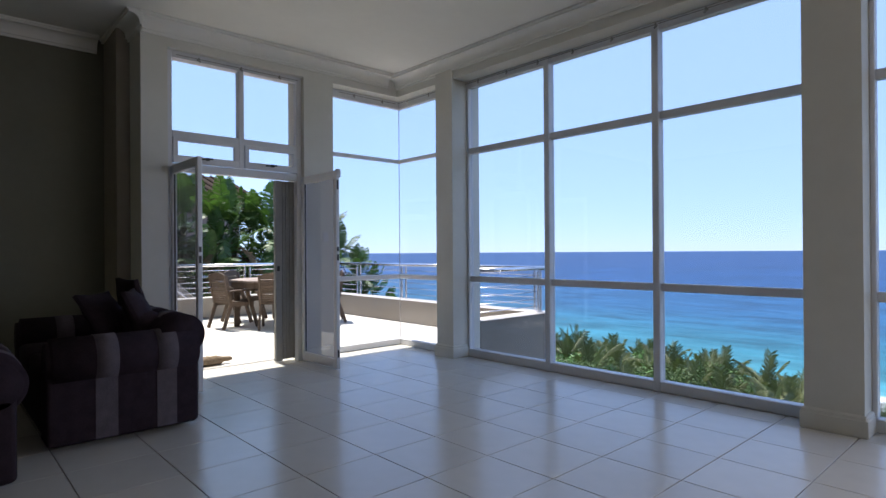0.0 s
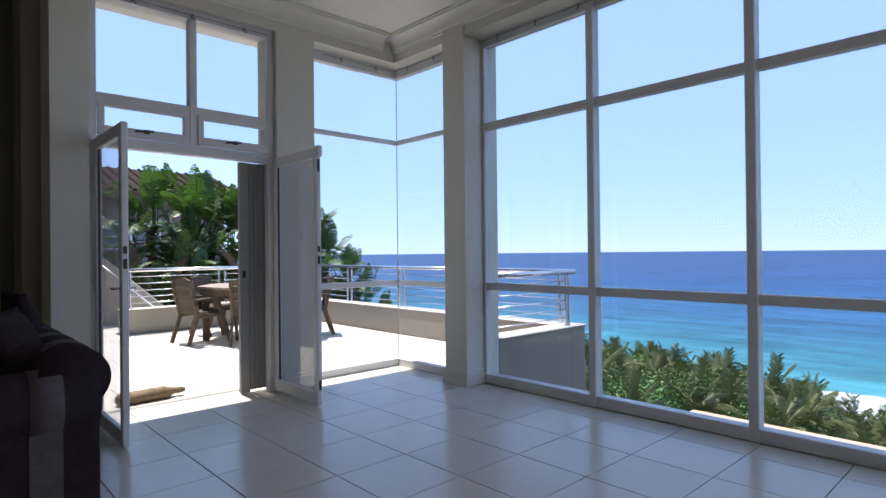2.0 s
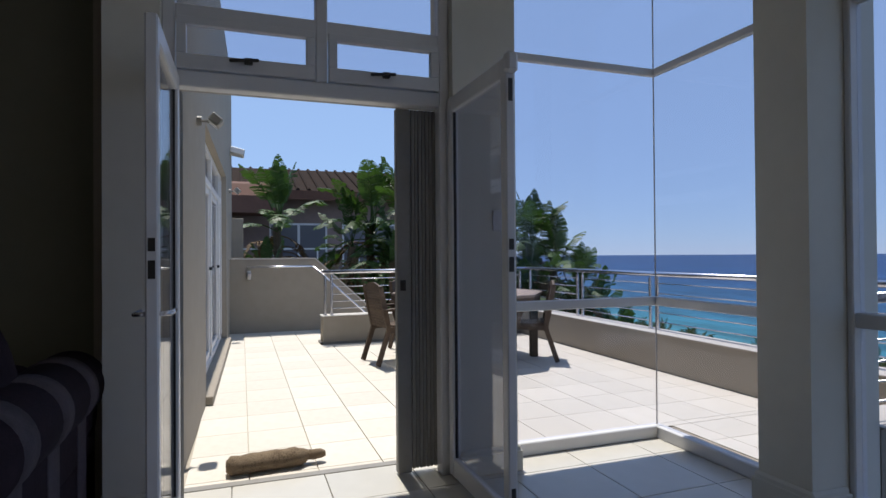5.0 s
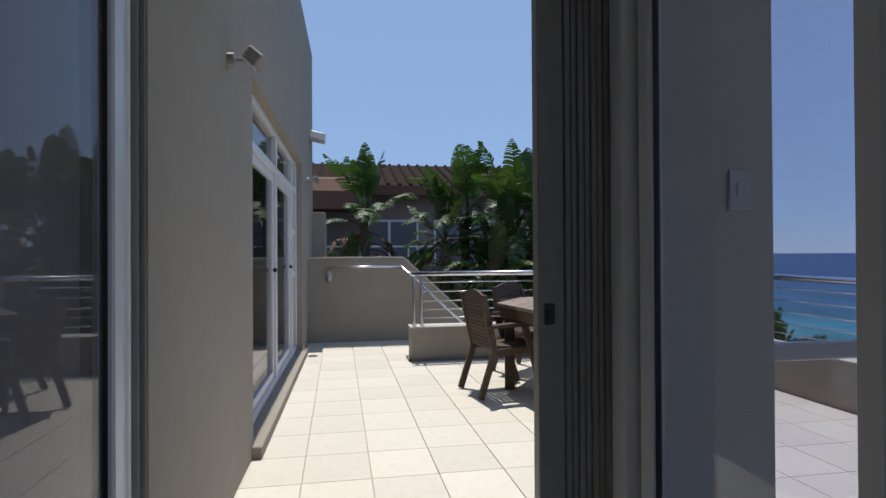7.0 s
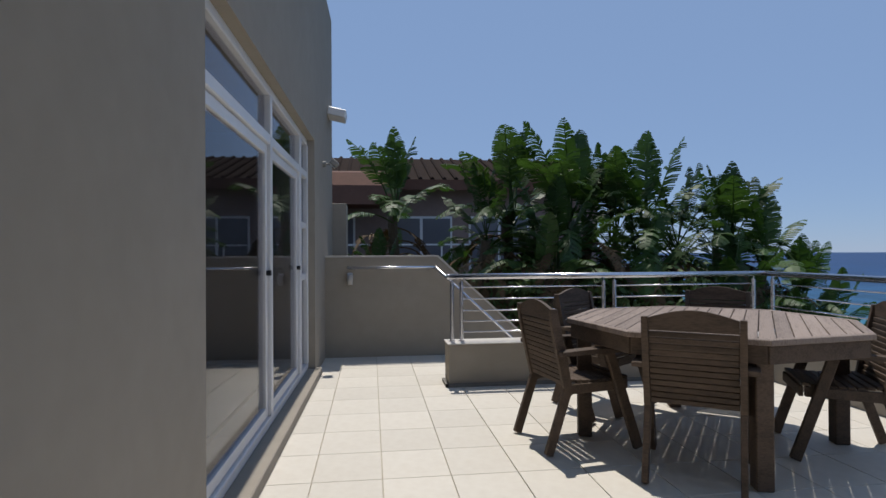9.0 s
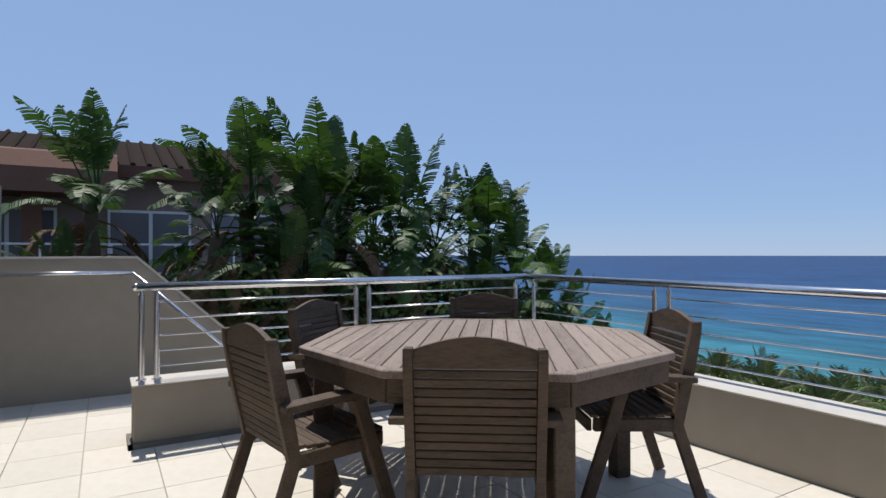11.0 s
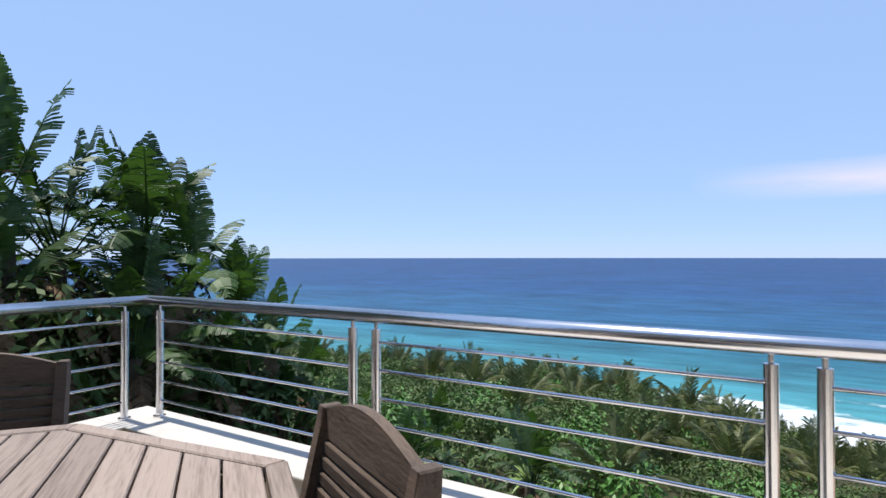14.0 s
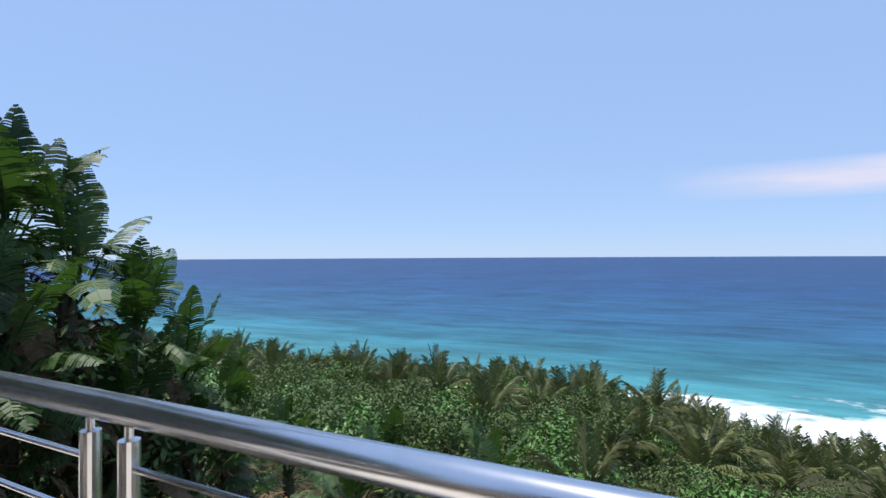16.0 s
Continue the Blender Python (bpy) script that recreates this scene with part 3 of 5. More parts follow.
for x, y in ((3.15, 4.15), (1.9, 4.9), (3.6, 2.0), (1.5, 2.5)):
    dl = thing("downlight", pose(x, y, CEIL - 0.012), "small round recessed white ceiling downlight, off", "ceiling light", "ceiling downlights")
    part("rim", tube(bmesh.new(), (0, 0, -0.004), (0, 0, 0.012), 0.045, 0.05, 24), M_ALU, dl)
    part("lens", tube(bmesh.new(), (0, 0, -0.008), (0, 0, 0.0), 0.028, 0.03, 20), M_GLASS, dl)


# ---- sofas ----
def round_box(x0, y0, z0, x1, y1, z1, r, seg=4):
    return box(bmesh.new(), x0, y0, z0, x1, y1, z1, r, seg)


def sofa(m, label, length=2.0):
    """Striped sofa with rolled arms; its back lies along +y, arms at both x ends."""
    s = thing("sofa", m, label, "sofa", "striped sofas")
    D = 0.92
    part("base", round_box(0.02, 0.02, 0.03, length - 0.02, D, 0.40, 0.03), M_SOFA, s, smooth=True)
    part("backrest", round_box(0.1, D - 0.26, 0.3, length - 0.1, D, 0.79, 0.10), M_SOFA, s, smooth=True)
    for i, x in enumerate((0.0, length - 0.26)):
        out = -1 if i == 0 else 1
        a = part("armrest", round_box(x, 0.0, 0.04, x + 0.26, D, 0.50, 0.03), M_SOFA, s, smooth=True)
        bm = bmesh.new()
        tube(bm, (x + 0.13 + out * 0.03, 0.0, 0.56), (x + 0.13 + out * 0.03, D, 0.56), 0.155, seg=28)
        bmesh.ops.bevel(bm, geom=[e for e in bm.edges if len(e.link_faces) == 2 and any(len(f.verts) > 4 for f in e.link_faces)], offset=0.03, segments=3, affect="EDGES")
        part("roll", bm, M_SOFA, a, smooth=True)
        for y in (0.265, 0.635):
            bm = bmesh.new()
            face = x - 0.006 if i == 0 else x + 0.262
            box(bm, min(face, face + 0.004), y, 0.05, max(face, face + 0.004), y + 0.13, 0.46, 0.001)
            part("stripe", bm, M_SOFA_STRIPE, a, "mauve woven stripe")
            bm = bmesh.new()
            tube(bm, (x + 0.13 + out * 0.03, y, 0.56), (x + 0.13 + out * 0.03, y + 0.13, 0.56), 0.159, seg=28)
            part("stripe", bm, M_SOFA_STRIPE, a, "mauve woven stripe", True)
    bk = part("back_roll", tube(bmesh.new(), (0.02, D - 0.10, 0.665), (length - 0.02, D - 0.10, 0.665), 0.15, seg=28), M_SOFA, s, smooth=True)
    for k in range(int(length / 0.38)):
        x = 0.2 + k * 0.38
        part("stripe", tube(bmesh.new(), (x, D - 0.10, 0.665), (x + 0.13, D - 0.10, 0.665), 0.154, seg=28), M_SOFA_STRIPE, bk, "mauve woven stripe", True)
        part("stripe", boxes((x, D, 0.05, x + 0.13, D + 0.004, 0.60)), M_SOFA_STRIPE, bk, "mauve woven stripe")
    n = 2
    w = (length - 0.54) / n
    for k in range(n):
        part("seat_cushion", round_box(0.27 + k * w, 0.0, 0.38, 0.27 + (k + 1) * w - 0.01, D - 0.24, 0.53, 0.05), M_SOFA, s, smooth=True)
        part("back_cushion", round_box(0.27 + k * w, D - 0.36, 0.5, 0.27 + (k + 1) * w - 0.01, D - 0.14, 0.82, 0.08), M_SOFA, s, smooth=True)
    return s


def cushion(m, label):
    bm = box(bmesh.new(), -0.22, -0.06, -0.22, 0.22, 0.06, 0.22)
    bmesh.ops.subdivide_edges(bm, edges=bm.edges[:], cuts=6, use_grid_fill=True)
    for v in bm.verts:
        f = max(0.0, 1 - (abs(v.co.x) / 0.22) ** 3) * max(0.0, 1 - (abs(v.co.z) / 0.22) ** 3)
        v.co.y *= 0.25 + 1.1 * f
        pinch = 1 - 0.07 * (1 - (v.co.x / 0.22) ** 2) * (abs(v.co.z) > 0.2)
        v.co.z *= pinch
        v.co.x *= 1 - 0.07 * (1 - (v.co.z / 0.22) ** 2) * (abs(v.co.x) > 0.2)
    ob = link_mesh("throw_cushion", bm, M_SOFA, None, True)
    ob.matrix_basis = m
    return tagged(ob, label, "cushion", "throw cushions")


# ---- terrace ----
structure("terrace_floor", boxes((2.0, 6.505, -0.25, 6.8, 13.14, -0.010), (5.285, 5.06, -0.25, 6.8, 6.4695, -0.010)), M_GROUT_OUT, "beige grout bed under pale terrace tiles", "terrace")
PT = 0.385
structure("parapet_sea", boxes((6.51, 5.045, -6, 6.77, 11.43, PT), bevel=0.006), M_WALL_OUT, "low taupe rendered terrace parapet", "parapet")
structure("parapet_north", boxes((3.45, 11.17, -3, 6.5095, 11.43, PT), bevel=0.006), M_WALL_OUT, "low taupe rendered terrace parapet", "parapet")
structure("parapet_south", boxes((5.285, 5.046, -6, 6.5095, 5.295, PT - 0.004)), M_WALL_OUT, "low taupe rendered parapet closing the terrace", "parapet")
structure("coping_sea", boxes((6.495, 5.03, PT + 0.001, 6.785, 11.445, PT + 0.012), bevel=0.003), M_COPING, "pale painted parapet top", "coping")
structure("coping_north", boxes((3.44, 11.155, PT + 0.001, 6.494, 11.445, PT + 0.012), bevel=0.003), M_COPING, "pale painted parapet top", "coping")
structure("coping_south", boxes((5.282, 5.03, PT + 0.001, 6.494, 5.31, PT + 0.012), bevel=0.003), M_COPING, "pale painted parapet top", "coping")
# dark strip added for the shadow gap at the parapet's foot
structure("parapet_plinth", boxes((3.42, 11.145, 0.0, 6.5, 11.1695, 0.03), (3.42, 11.145, 0.0, 3.4495, 11.43, 0.03)), M_GROUT, "dark narrow strip in place of the shadow gap under the parapet", "plinth")

RZ = 1.006


def post(parent, x, y):
    p = part("post", tube(bmesh.new(), (x, y, PT + 0.012), (x, y, 0.955), 0.019, seg=16), M_STEEL, parent, smooth=False)
    part("pin", tube(bmesh.new(), (x, y, 0.955), (x, y, RZ - 0.02), 0.008, seg=10), M_STEEL, p)
    part("foot_plate", tube(bmesh.new(), (x, y, PT + 0.012), (x, y, PT + 0.02), 0.032, seg=16), M_STEEL, p)
    return p


RODS = (0.905, 0.795, 0.685, 0.585, 0.485)


def railing(name, a, b, pairs, label):
    """Stainless railing from a to b in plan; pairs: the distances along it of its twin posts."""
    r = tagged(new(name), label, "railing")
    a, b = Vector((*a, 0)), Vector((*b, 0))
    r.location = (a.x, a.y, PT + 0.012)
    back = Matrix.Translation((-a.x, -a.y, -PT - 0.012))
    d = (b - a).normalized()
    posts = []
    for s0, s1 in pairs:
        for s in (s0, s1):
            if s is None:
                continue
            q = a + d * s
            p = post(r, q.x, q.y)
            posts.append(s)
    for ob in [r, *r.children_recursive]:
        if ob.type == "MESH":
            ob.data.transform(back)
    tb = tube(bmesh.new(), a + Vector((0, 0, RZ)), b + Vector((0, 0, RZ)), 0.027, seg=20)
    tb.transform(back)
    for q in (a, b):
        bmesh.ops.create_uvsphere(tb, u_segments=16, v_segments=10, radius=0.0268, matrix=back @ Matrix.Translation(q + Vector((0, 0, RZ))))
    part("handrail", tb, M_STEEL, r, smooth=True)
    for (u0, u1), (v0, v1) in zip(pairs, pairs[1:]):
        for z in RODS:
            rb = tube(bmesh.new(), a + d * u1 + Vector((0, 0, z)), a + d * v0 + Vector((0, 0, z)), 0.0065, seg=8)
            rb.transform(back)
            part("rod", rb, M_STEEL, r, smooth=True)
    return r


railing("railing_sea", (6.695, 11.31), (6.695, 5.13), [(None, 0.13), (1.47, 1.59), (2.93, 3.05), (4.42, 4.53), (5.98, 6.08)], "polished stainless steel balustrade along the sea parapet")
railing("railing_north", (3.47, 11.29), (6.695, 11.29), [(0.03, 0.12), (1.52, 1.63), (3.10, None)], "polished stainless steel balustrade on the low parapet")
railing("railing_south", (5.3, 5.13), (6.695, 5.13), [(None, 0.0), (1.22, 1.27)], "polished stainless steel balustrade closing the terrace")


# ---- facade beside the terrace ----
fw = structure("facade_wall", boxes((1.79, 6.505, -0.3, 2.18, 8.33, 4.35), (1.79, 8.33, 2.37, 2.18, 11.83, 4.35), (1.79, 11.83, -0.3, 2.18, 13.75, 4.35), (1.79, 8.33, -0.3, 2.18, 11.83, 0.06)), M_WALL_OUT, "taupe rendered house wall beside the terrace", "wall")
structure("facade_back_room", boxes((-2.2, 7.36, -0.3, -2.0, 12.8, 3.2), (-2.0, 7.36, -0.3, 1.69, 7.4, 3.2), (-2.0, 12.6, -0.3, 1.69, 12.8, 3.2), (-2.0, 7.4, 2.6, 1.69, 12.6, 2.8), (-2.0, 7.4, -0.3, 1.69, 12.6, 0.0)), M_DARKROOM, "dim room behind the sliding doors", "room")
structure("facade_sill", boxes((1.99, 8.27, 0.001, 2.24, 11.89, 0.075), bevel=0.006), M_WALL_OUT, "low rendered step under the sliding doors", "sill")
fs = tagged(new("window_5"), "white aluminium sliding doors with fanlights, closed", "window", kind="structure")
fs.location = (2.07, 8.33, 0.075)
L = 3.50
bars(fs, "frame_rail", (-0.04, 0, 0, 0.04, L, 0.06), (-0.04, 0, 2.235, 0.04, L, 2.295), (-0.04, 0, 1.90, 0.04, L, 1.97))
for p, wd in ((0.03, 0.03), (1.66, 0.03), (3.0, 0.05), (L - 0.03, 0.03)):
    bars(fs, "mullion", (-0.045, p - wd, 0.06, 0.045, p + wd, 2.235))
for a, b in ((0.06, 1.63), (1.69, 2.95), (3.05, L - 0.06)):
    pane(fs, -0.003, a, 1.97, 0.003, b, 2.235)
for a, b in ((0.06, 1.63), (1.69, 2.95)):
    lf = part("sliding_leaf", boxes((-0.02, a + 0.005, 0.065, 0.02, a + 0.06, 1.895), (-0.02, b - 0.06, 0.065, 0.02, b - 0.005, 1.895), (-0.02, a + 0.0605, 0.065, 0.02, b - 0.0605, 0.13), (-0.02, a + 0.0605, 1.83, 0.02, b - 0.0605, 1.895), bevel=0.003), M_ALU, fs)
    pane(lf, -0.003, a + 0.06, 0.13, 0.003, b - 0.06, 1.83)
    part("handle", tube(bmesh.new(), (0.02, b - 0.032, 1.03), (0.05, b - 0.032, 1.03), 0.018, seg=12), M_BLACK, lf, "round dark door knob")
for a, b in ((3.05, L - 0.06),):
    for z0, z1 in ((0.06, 0.90), (0.96, 1.40), (1.46, 1.90)):
        pane(fs, -0.003, a, z0, 0.003, b, z1)
    for z in (0.93, 1.43):
        bars(fs, "glazing_bar", (-0.03, a, z - 0.03, 0.03, b, z + 0.03))


def flood_light(x, y, z, label):
    f = thing("flood_light", pose(x, y, z), label, "wall light", "facade lights")
    part("base", tube(bmesh.new(), (0, 0, 0), (0.035, 0, 0), 0.035, seg=18), M_GATE, f)
    part("arm", tube(bmesh.new(), (0.03, 0, 0), (0.09, 0, 0.0), 0.009, seg=8), M_GATE, f)
    bm = bmesh.new()
    box(bm, -0.045, -0.06, -0.035, 0.045, 0.06, 0.035, 0.01)
    bm.transform(pose(0.13, 0.0, 0.01, 0, 40, 0))
    h = part("head", bm, M_GATE, f)
    bm = bmesh.new()
    box(bm, -0.036, -0.05, -0.042, 0.036, 0.05, -0.036, 0.002)
    bm.transform(pose(0.13, 0.0, 0.01, 0, 40, 0))
    part("lens", bm, M_ALU, h, "pale frosted lens")
    return f


FLOODS = [flood_light(2.18, 7.62, 2.22, "small dark adjustable flood light on the facade")]
FLOODS.append(flood_light(2.18, 12.6, 2.25, "small dark flood light near the facade end"))

# the facade runs slightly askew to the room
ASKEW = pose(2.06, 6.4, 0) @ pose(0, 0, 0, 0, 0, -1.34) @ pose(-2.18, -6.4, 0)
for ob in (fw, fs, bpy.data.objects["facade_back_room"], bpy.data.objects["facade_sill"], *FLOODS):
    ob.matrix_basis = ASKEW @ ob.matrix_basis

# far wall, stair parapet and its handrail
bm = prism(bmesh.new(), [(2.20, -0.4), (2.20, 1.18), (3.54, 1.18), (5.9, -1.0), (5.9, -3.0), (3.54, -3.0)], 0.25, "y", 12.8)
structure("wall_stair", bm, M_WALL_OUT, "taupe rendered stair wall with sloping top", "wall")
bm = prism(bmesh.new(), [(2.202, 1.181), (2.202, 1.20), (3.55, 1.20), (5.91, -0.98), (5.9, -1.0), (3.54, 1.181)], 0.28, "y", 12.785)
structure("coping_stair", bm, M_COPING, "pale coping on the stair wall", "coping")
structure("wall_upper_step", boxes((1.8, 13.751, 0.0, 2.42, 14.2, 1.9), bevel=0.006), M_WALL_OUT, "taupe rendered upper garden wall end", "wall")
hr = thing("handrail", pose(2.47, 12.7, 1.06), "polished steel handrail fixed on the stair wall", "handrail")
bm = tube(bmesh.new(), (0, 0, 0), (1.03, 0, 0), 0.018, seg=14)
tube(bm, (1.03, 0, 0), (2.4, 0, -1.27), 0.018, seg=14)
part("tube", bm, M_STEEL, hr, smooth=True)
for x in (0.08, 0.95):
    part("bracket", tube(bmesh.new(), (x, 0, -0.01), (x, 0.098, -0.04), 0.006, seg=8), M_STEEL, hr)
wl = thing("bulkhead_light", pose(2.5, 12.8, 0.93), "small white bulkhead light on the stair wall", "wall light")
part("base", boxes((-0.03, -0.03, 0.02, 0.03, 0, 0.07), bevel=0.008), M_ALU, wl)
part("shade", tube(bmesh.new(), (0, -0.045, -0.07), (0, -0.045, 0.04), 0.03, 0.036, 16), M_COPING, wl, "frosted glass shade", True)


# ---- table and chairs ----
def octagon_table(m):
    t_ = thing("patio_table", m, "weathered octagonal teak table with planked top and thick legs", "table")
    R, H = 0.915, 0.79
    ap = R * math.cos(radians(22.5))
    half = R * math.sin(radians(22.5))
    corners = [Vector((R * math.cos(radians(22.5 + 45 * k)), R * math.sin(radians(22.5 + 45 * k)), 0)) for k in range(8)]
    for k in range(8):
        a, b = corners[k], corners[(k + 1) % 8]
        inn = 0.048 / math.cos(radians(22.5))
        ai, bi = a * (1 - inn / R), b * (1 - inn / R)
        bm = bmesh.new()
        lo = [bm.verts.new((v.x, v.y, H - 0.032)) for v in (a, b, bi, ai)]
        hi = [bm.verts.new((v.x, v.y, H)) for v in (a, b, bi, ai)]
        bm.faces.new(lo[::-1])
        bm.faces.new(hi)
        for i in range(4):
            bm.faces.new((lo[i], lo[(i + 1) % 4], hi[(i + 1) % 4], hi[i]))
        bmesh.ops.bevel(bm, geom=bm.edges[:], offset=0.004, segments=1, affect="EDGES")
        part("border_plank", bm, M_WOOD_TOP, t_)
        bm = bmesh.new()
        n = ((a + b) / 2).normalized()
        beam(bm, a * 0.955 + Vector((0, 0, H - 0.082)), b * 0.955 + Vector((0, 0, H - 0.082)), 0.03, 0.095)
        part("apron", bm, M_WOOD, t_)
    # planks clipped to the octagon
    pitch, gap = 0.0875, 0.0055
    ri = ap - 0.053
    n = int(2 * ri / pitch) + 1
    w = 2 * ri / n
    side = ri * math.tan(radians(22.5))

    def reach(y):
        return ri if abs(y) <= side else ri - (abs(y) - side)

    for i in range(n):
        y0, y1 = -ri + i * w + gap / 2, -ri + (i + 1) * w - gap / 2
        cut = sorted({y0, y1, *[s for s in (-side, side) if y0 < s < y1]})
        out = [(reach(y), y) for y in cut] + [(-reach(y), y) for y in reversed(cut)]
        bm = prism(bmesh.new(), out, 0.024, "z", H - 0.026)
        bmesh.ops.bevel(bm, geom=[e for e in bm.edges if abs(e.verts[0].co.z - e.verts[1].co.z) < 1e-5 and e.verts[0].co.z > H - 0.01], offset=0.003, segments=1, affect="EDGES")
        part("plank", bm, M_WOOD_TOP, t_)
    for k in range(4):
        ang = radians(22.5 + 90 * k)
        c = Vector((math.cos(ang), math.sin(ang), 0)) * 0.80
        bm = box(bmesh.new(), -0.045, -0.045, 0, 0.045, 0.045, H - 0.034, 0.006)
        bm.transform(Matrix.Translation(c) @ Matrix.Rotation(ang, 4, "Z"))
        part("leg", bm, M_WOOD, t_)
    bm = bmesh.new()
    beam(bm, (-0.66, 0, H - 0.075), (0.66, 0, H - 0.075), 0.04, 0.07)
    part("cross_rail", bm, M_WOOD, t_)
    bm = bmesh.new()
    beam(bm, (0, -0.66, H - 0.147), (0, 0.66, H - 0.147), 0.04, 0.07)
    part("cross_rail", bm, M_WOOD, t_)
    return t_


TABLE = (4.95, 9.50)
octagon_table(pose(*TABLE, 0, 0, 0, 53.5))


def patio_chair(m):
    """Slatted armchair; origin on the floor under the back's top, facing +x, width along y."""
    c = thing("patio_chair", m, "weathered slatted teak armchair with arched back", "chair", "chairs round the table")
    hw = 0.235

    def back_x(z):          # curved lean of the back
        return 0.10 * max(0.0, (0.88 - z) / 0.5) ** 1.2 if z > 0.38 else 0.10

    zs = [0.36 + i * (0.53 / 10) for i in range(11)]
    for s in (-1, 1):
        bm = bmesh.new()
        prof = [(back_x(z) - 0.022 + (0.0 if z > 0.42 else 0), z) for z in zs] + [(back_x(z) + 0.026 + 0.012 * math.sin((z - 0.36) / 0.53 * math.pi), z) for z in reversed(zs)]
        prism(bm, prof, 0.034, "y", s * hw - 0.017)
        bmesh.ops.bevel(bm, geom=[e for e in bm.edges if abs(e.verts[0].co.y - e.verts[1].co.y) < 1e-5], offset=0.004, segments=1, affect="EDGES")
        part("back_post", bm, M_WOOD, c)
        bm = bmesh.new()
        beam(bm, (0.105, s * (hw - 0.001), 0.41), (-0.03, s * (hw - 0.001), 0.012), 0.034, 0.055, up=(1, 0, 0.3))
        bm.verts.ensure_lookup_table()
        lowest = min(v.co.z for v in bm.verts)
        for v in bm.verts:
            v.co.z -= lowest if v.co.z < 0.1 else 0
        part("rear_leg", bm, M_WOOD, c)
        bm = bmesh.new()
        beam(bm, (0.37, s * (hw + 0.036), 0.615), (0.57, s * (hw + 0.036), 0.012), 0.034, 0.06, up=(1, 0, 0.3))
        lowest = min(v.co.z for v in bm.verts)
        for v in bm.verts:
            v.co.z -= lowest if v.co.z < 0.1 else 0
        part("front_leg", bm, M_WOOD, c)
        bm = bmesh.new()
        prism(bm, [(0.03, 0.608), (0.03, 0.636), (0.25, 0.646), (0.59, 0.642), (0.61, 0.628), (0.59, 0.612), (0.25, 0.616)], 0.084, "y", s * (hw + 0.034) - 0.042)
        bmesh.ops.bevel(bm, geom=bm.edges[:], offset=0.004, segments=1, affect="EDGES")
        part("armrest", bm, M_WOOD, c)
        bm = bmesh.new()
        beam(bm, (0.09, s * (hw - 0.0), 0.395), (0.51, s * (hw - 0.0), 0.405), 0.03, 0.06)
        part("side_rail", bm, M_WOOD, c)
    # arched head board
    bm = bmesh.new()
    k = 10
    out = [(-hw + 0.018 + (2 * hw - 0.036) * i / k, 0.885 + 0.045 * math.sin(math.pi * i / k)) for i in range(k + 1)]
    prism(bm, [(-hw + 0.018, 0.818), *[(y, z) for y, z in out], (hw - 0.018, 0.818)], 0.024, "x", -0.006)
    part("head_board", bm, M_WOOD, c)
    z = 0.812
    while z > 0.43:
        x = back_x(z - 0.02)
        bm = bmesh.new()
        box(bm, x - 0.012, -hw + 0.018, z - 0.0285, x + 0.014, hw - 0.018, z, 0.003)
        part("back_slat", bm, M_WOOD, c)
        z -= 0.0335
    for i in range(9):
        x = 0.11 + i * 0.0465
        zc = 0.425 + 0.012 * (abs(i - 4) / 4) ** 2
        part("seat_slat", boxes((x, -hw + 0.0, zc, x + 0.0405, hw - 0.0, zc + 0.018), bevel=0.003), M_WOOD, c)
    part("front_rail", boxes((0.512, -hw + 0.016, 0.37, 0.535, hw - 0.016, 0.43), bevel=0.003), M_WOOD, c)
    return c


ch = patio_chair(pose(4.395, 8.755, 0, 0, 0, 55))
for x, y, a in ((3.80, 9.57, 9), (4.44, 10.63, -53), (5.71, 10.57, -128), (5.85, 9.05, 153)):
    copy_thing(ch, pose(x, y, 0, 0, 0, a))

# driftwood log lying by the threshold
lr = random.Random(4)
bm = bmesh.new()
prev = None
for i in range(23):
    u = i / 22
    rad = (0.054 if u < 0.72 else 0.054 - 0.026 * min(1, (u - 0.72) / 0.1)) * (0.55 if i in (0, 22) else 1)
    ring_ = [bm.verts.new((-0.28 + 0.56 * u, (rad + lr.uniform(-0.005, 0.005)) * math.cos(a) * 1.15, 0.05 + max(-0.05, (rad + lr.uniform(-0.005, 0.005)) * math.sin(a)))) for a in [k / 14 * 2 * math.pi for k in range(14)]]
    if prev:
        for k in range(14):
            bm.faces.new((prev[k], prev[(k + 1) % 14], ring_[(k + 1) % 14], ring_[k]))
    else:
        bm.faces.new(ring_)
    prev = ring_
bm.faces.new(prev)
dm = tagged(link_mesh("driftwood_log", bm, varied("brown_driftwood", (0.085, 0.058, 0.038), (0.20, 0.15, 0.10), 14, 0.9, 0.15, 0.6, 0.9), None, True), "weathered brown driftwood log lying outside the threshold", "log")
dm.matrix_basis = pose(2.58, 6.63, 0, 0, 0, 4)

sofa(pose(0.83, 6.2, 0, 0, 0, -90), "dark purple striped sofa with rolled arms, its back to the door", 1.72)
sofa(pose(-1.36, 3.98, 0), "dark purple striped sofa with rolled arms along the alcove", 2.0)
for x, y, z, a, tl in ((1.49, 4.97, 0.775, 68, 24), (1.31, 5.2, 0.76, 50, 32), (1.56, 5.5, 0.83, 95, 12)):
    cushion(pose(x, y, z, -tl, 0, a), "dark plum throw cushion leaning on the sofa")
sw = thing("light_switch", pose(3.77, 6.12, 1.43), "white plastic light switch plate on the pier", "light switch")
part("plate", boxes((-0.035, -0.01, -0.058, 0.035, 0, 0.058), bevel=0.003), M_ALU, sw)
part("rocker", boxes((-0.012, -0.014, -0.02, 0.012, -0.0101, 0.02), bevel=0.001), M_ALU, sw)
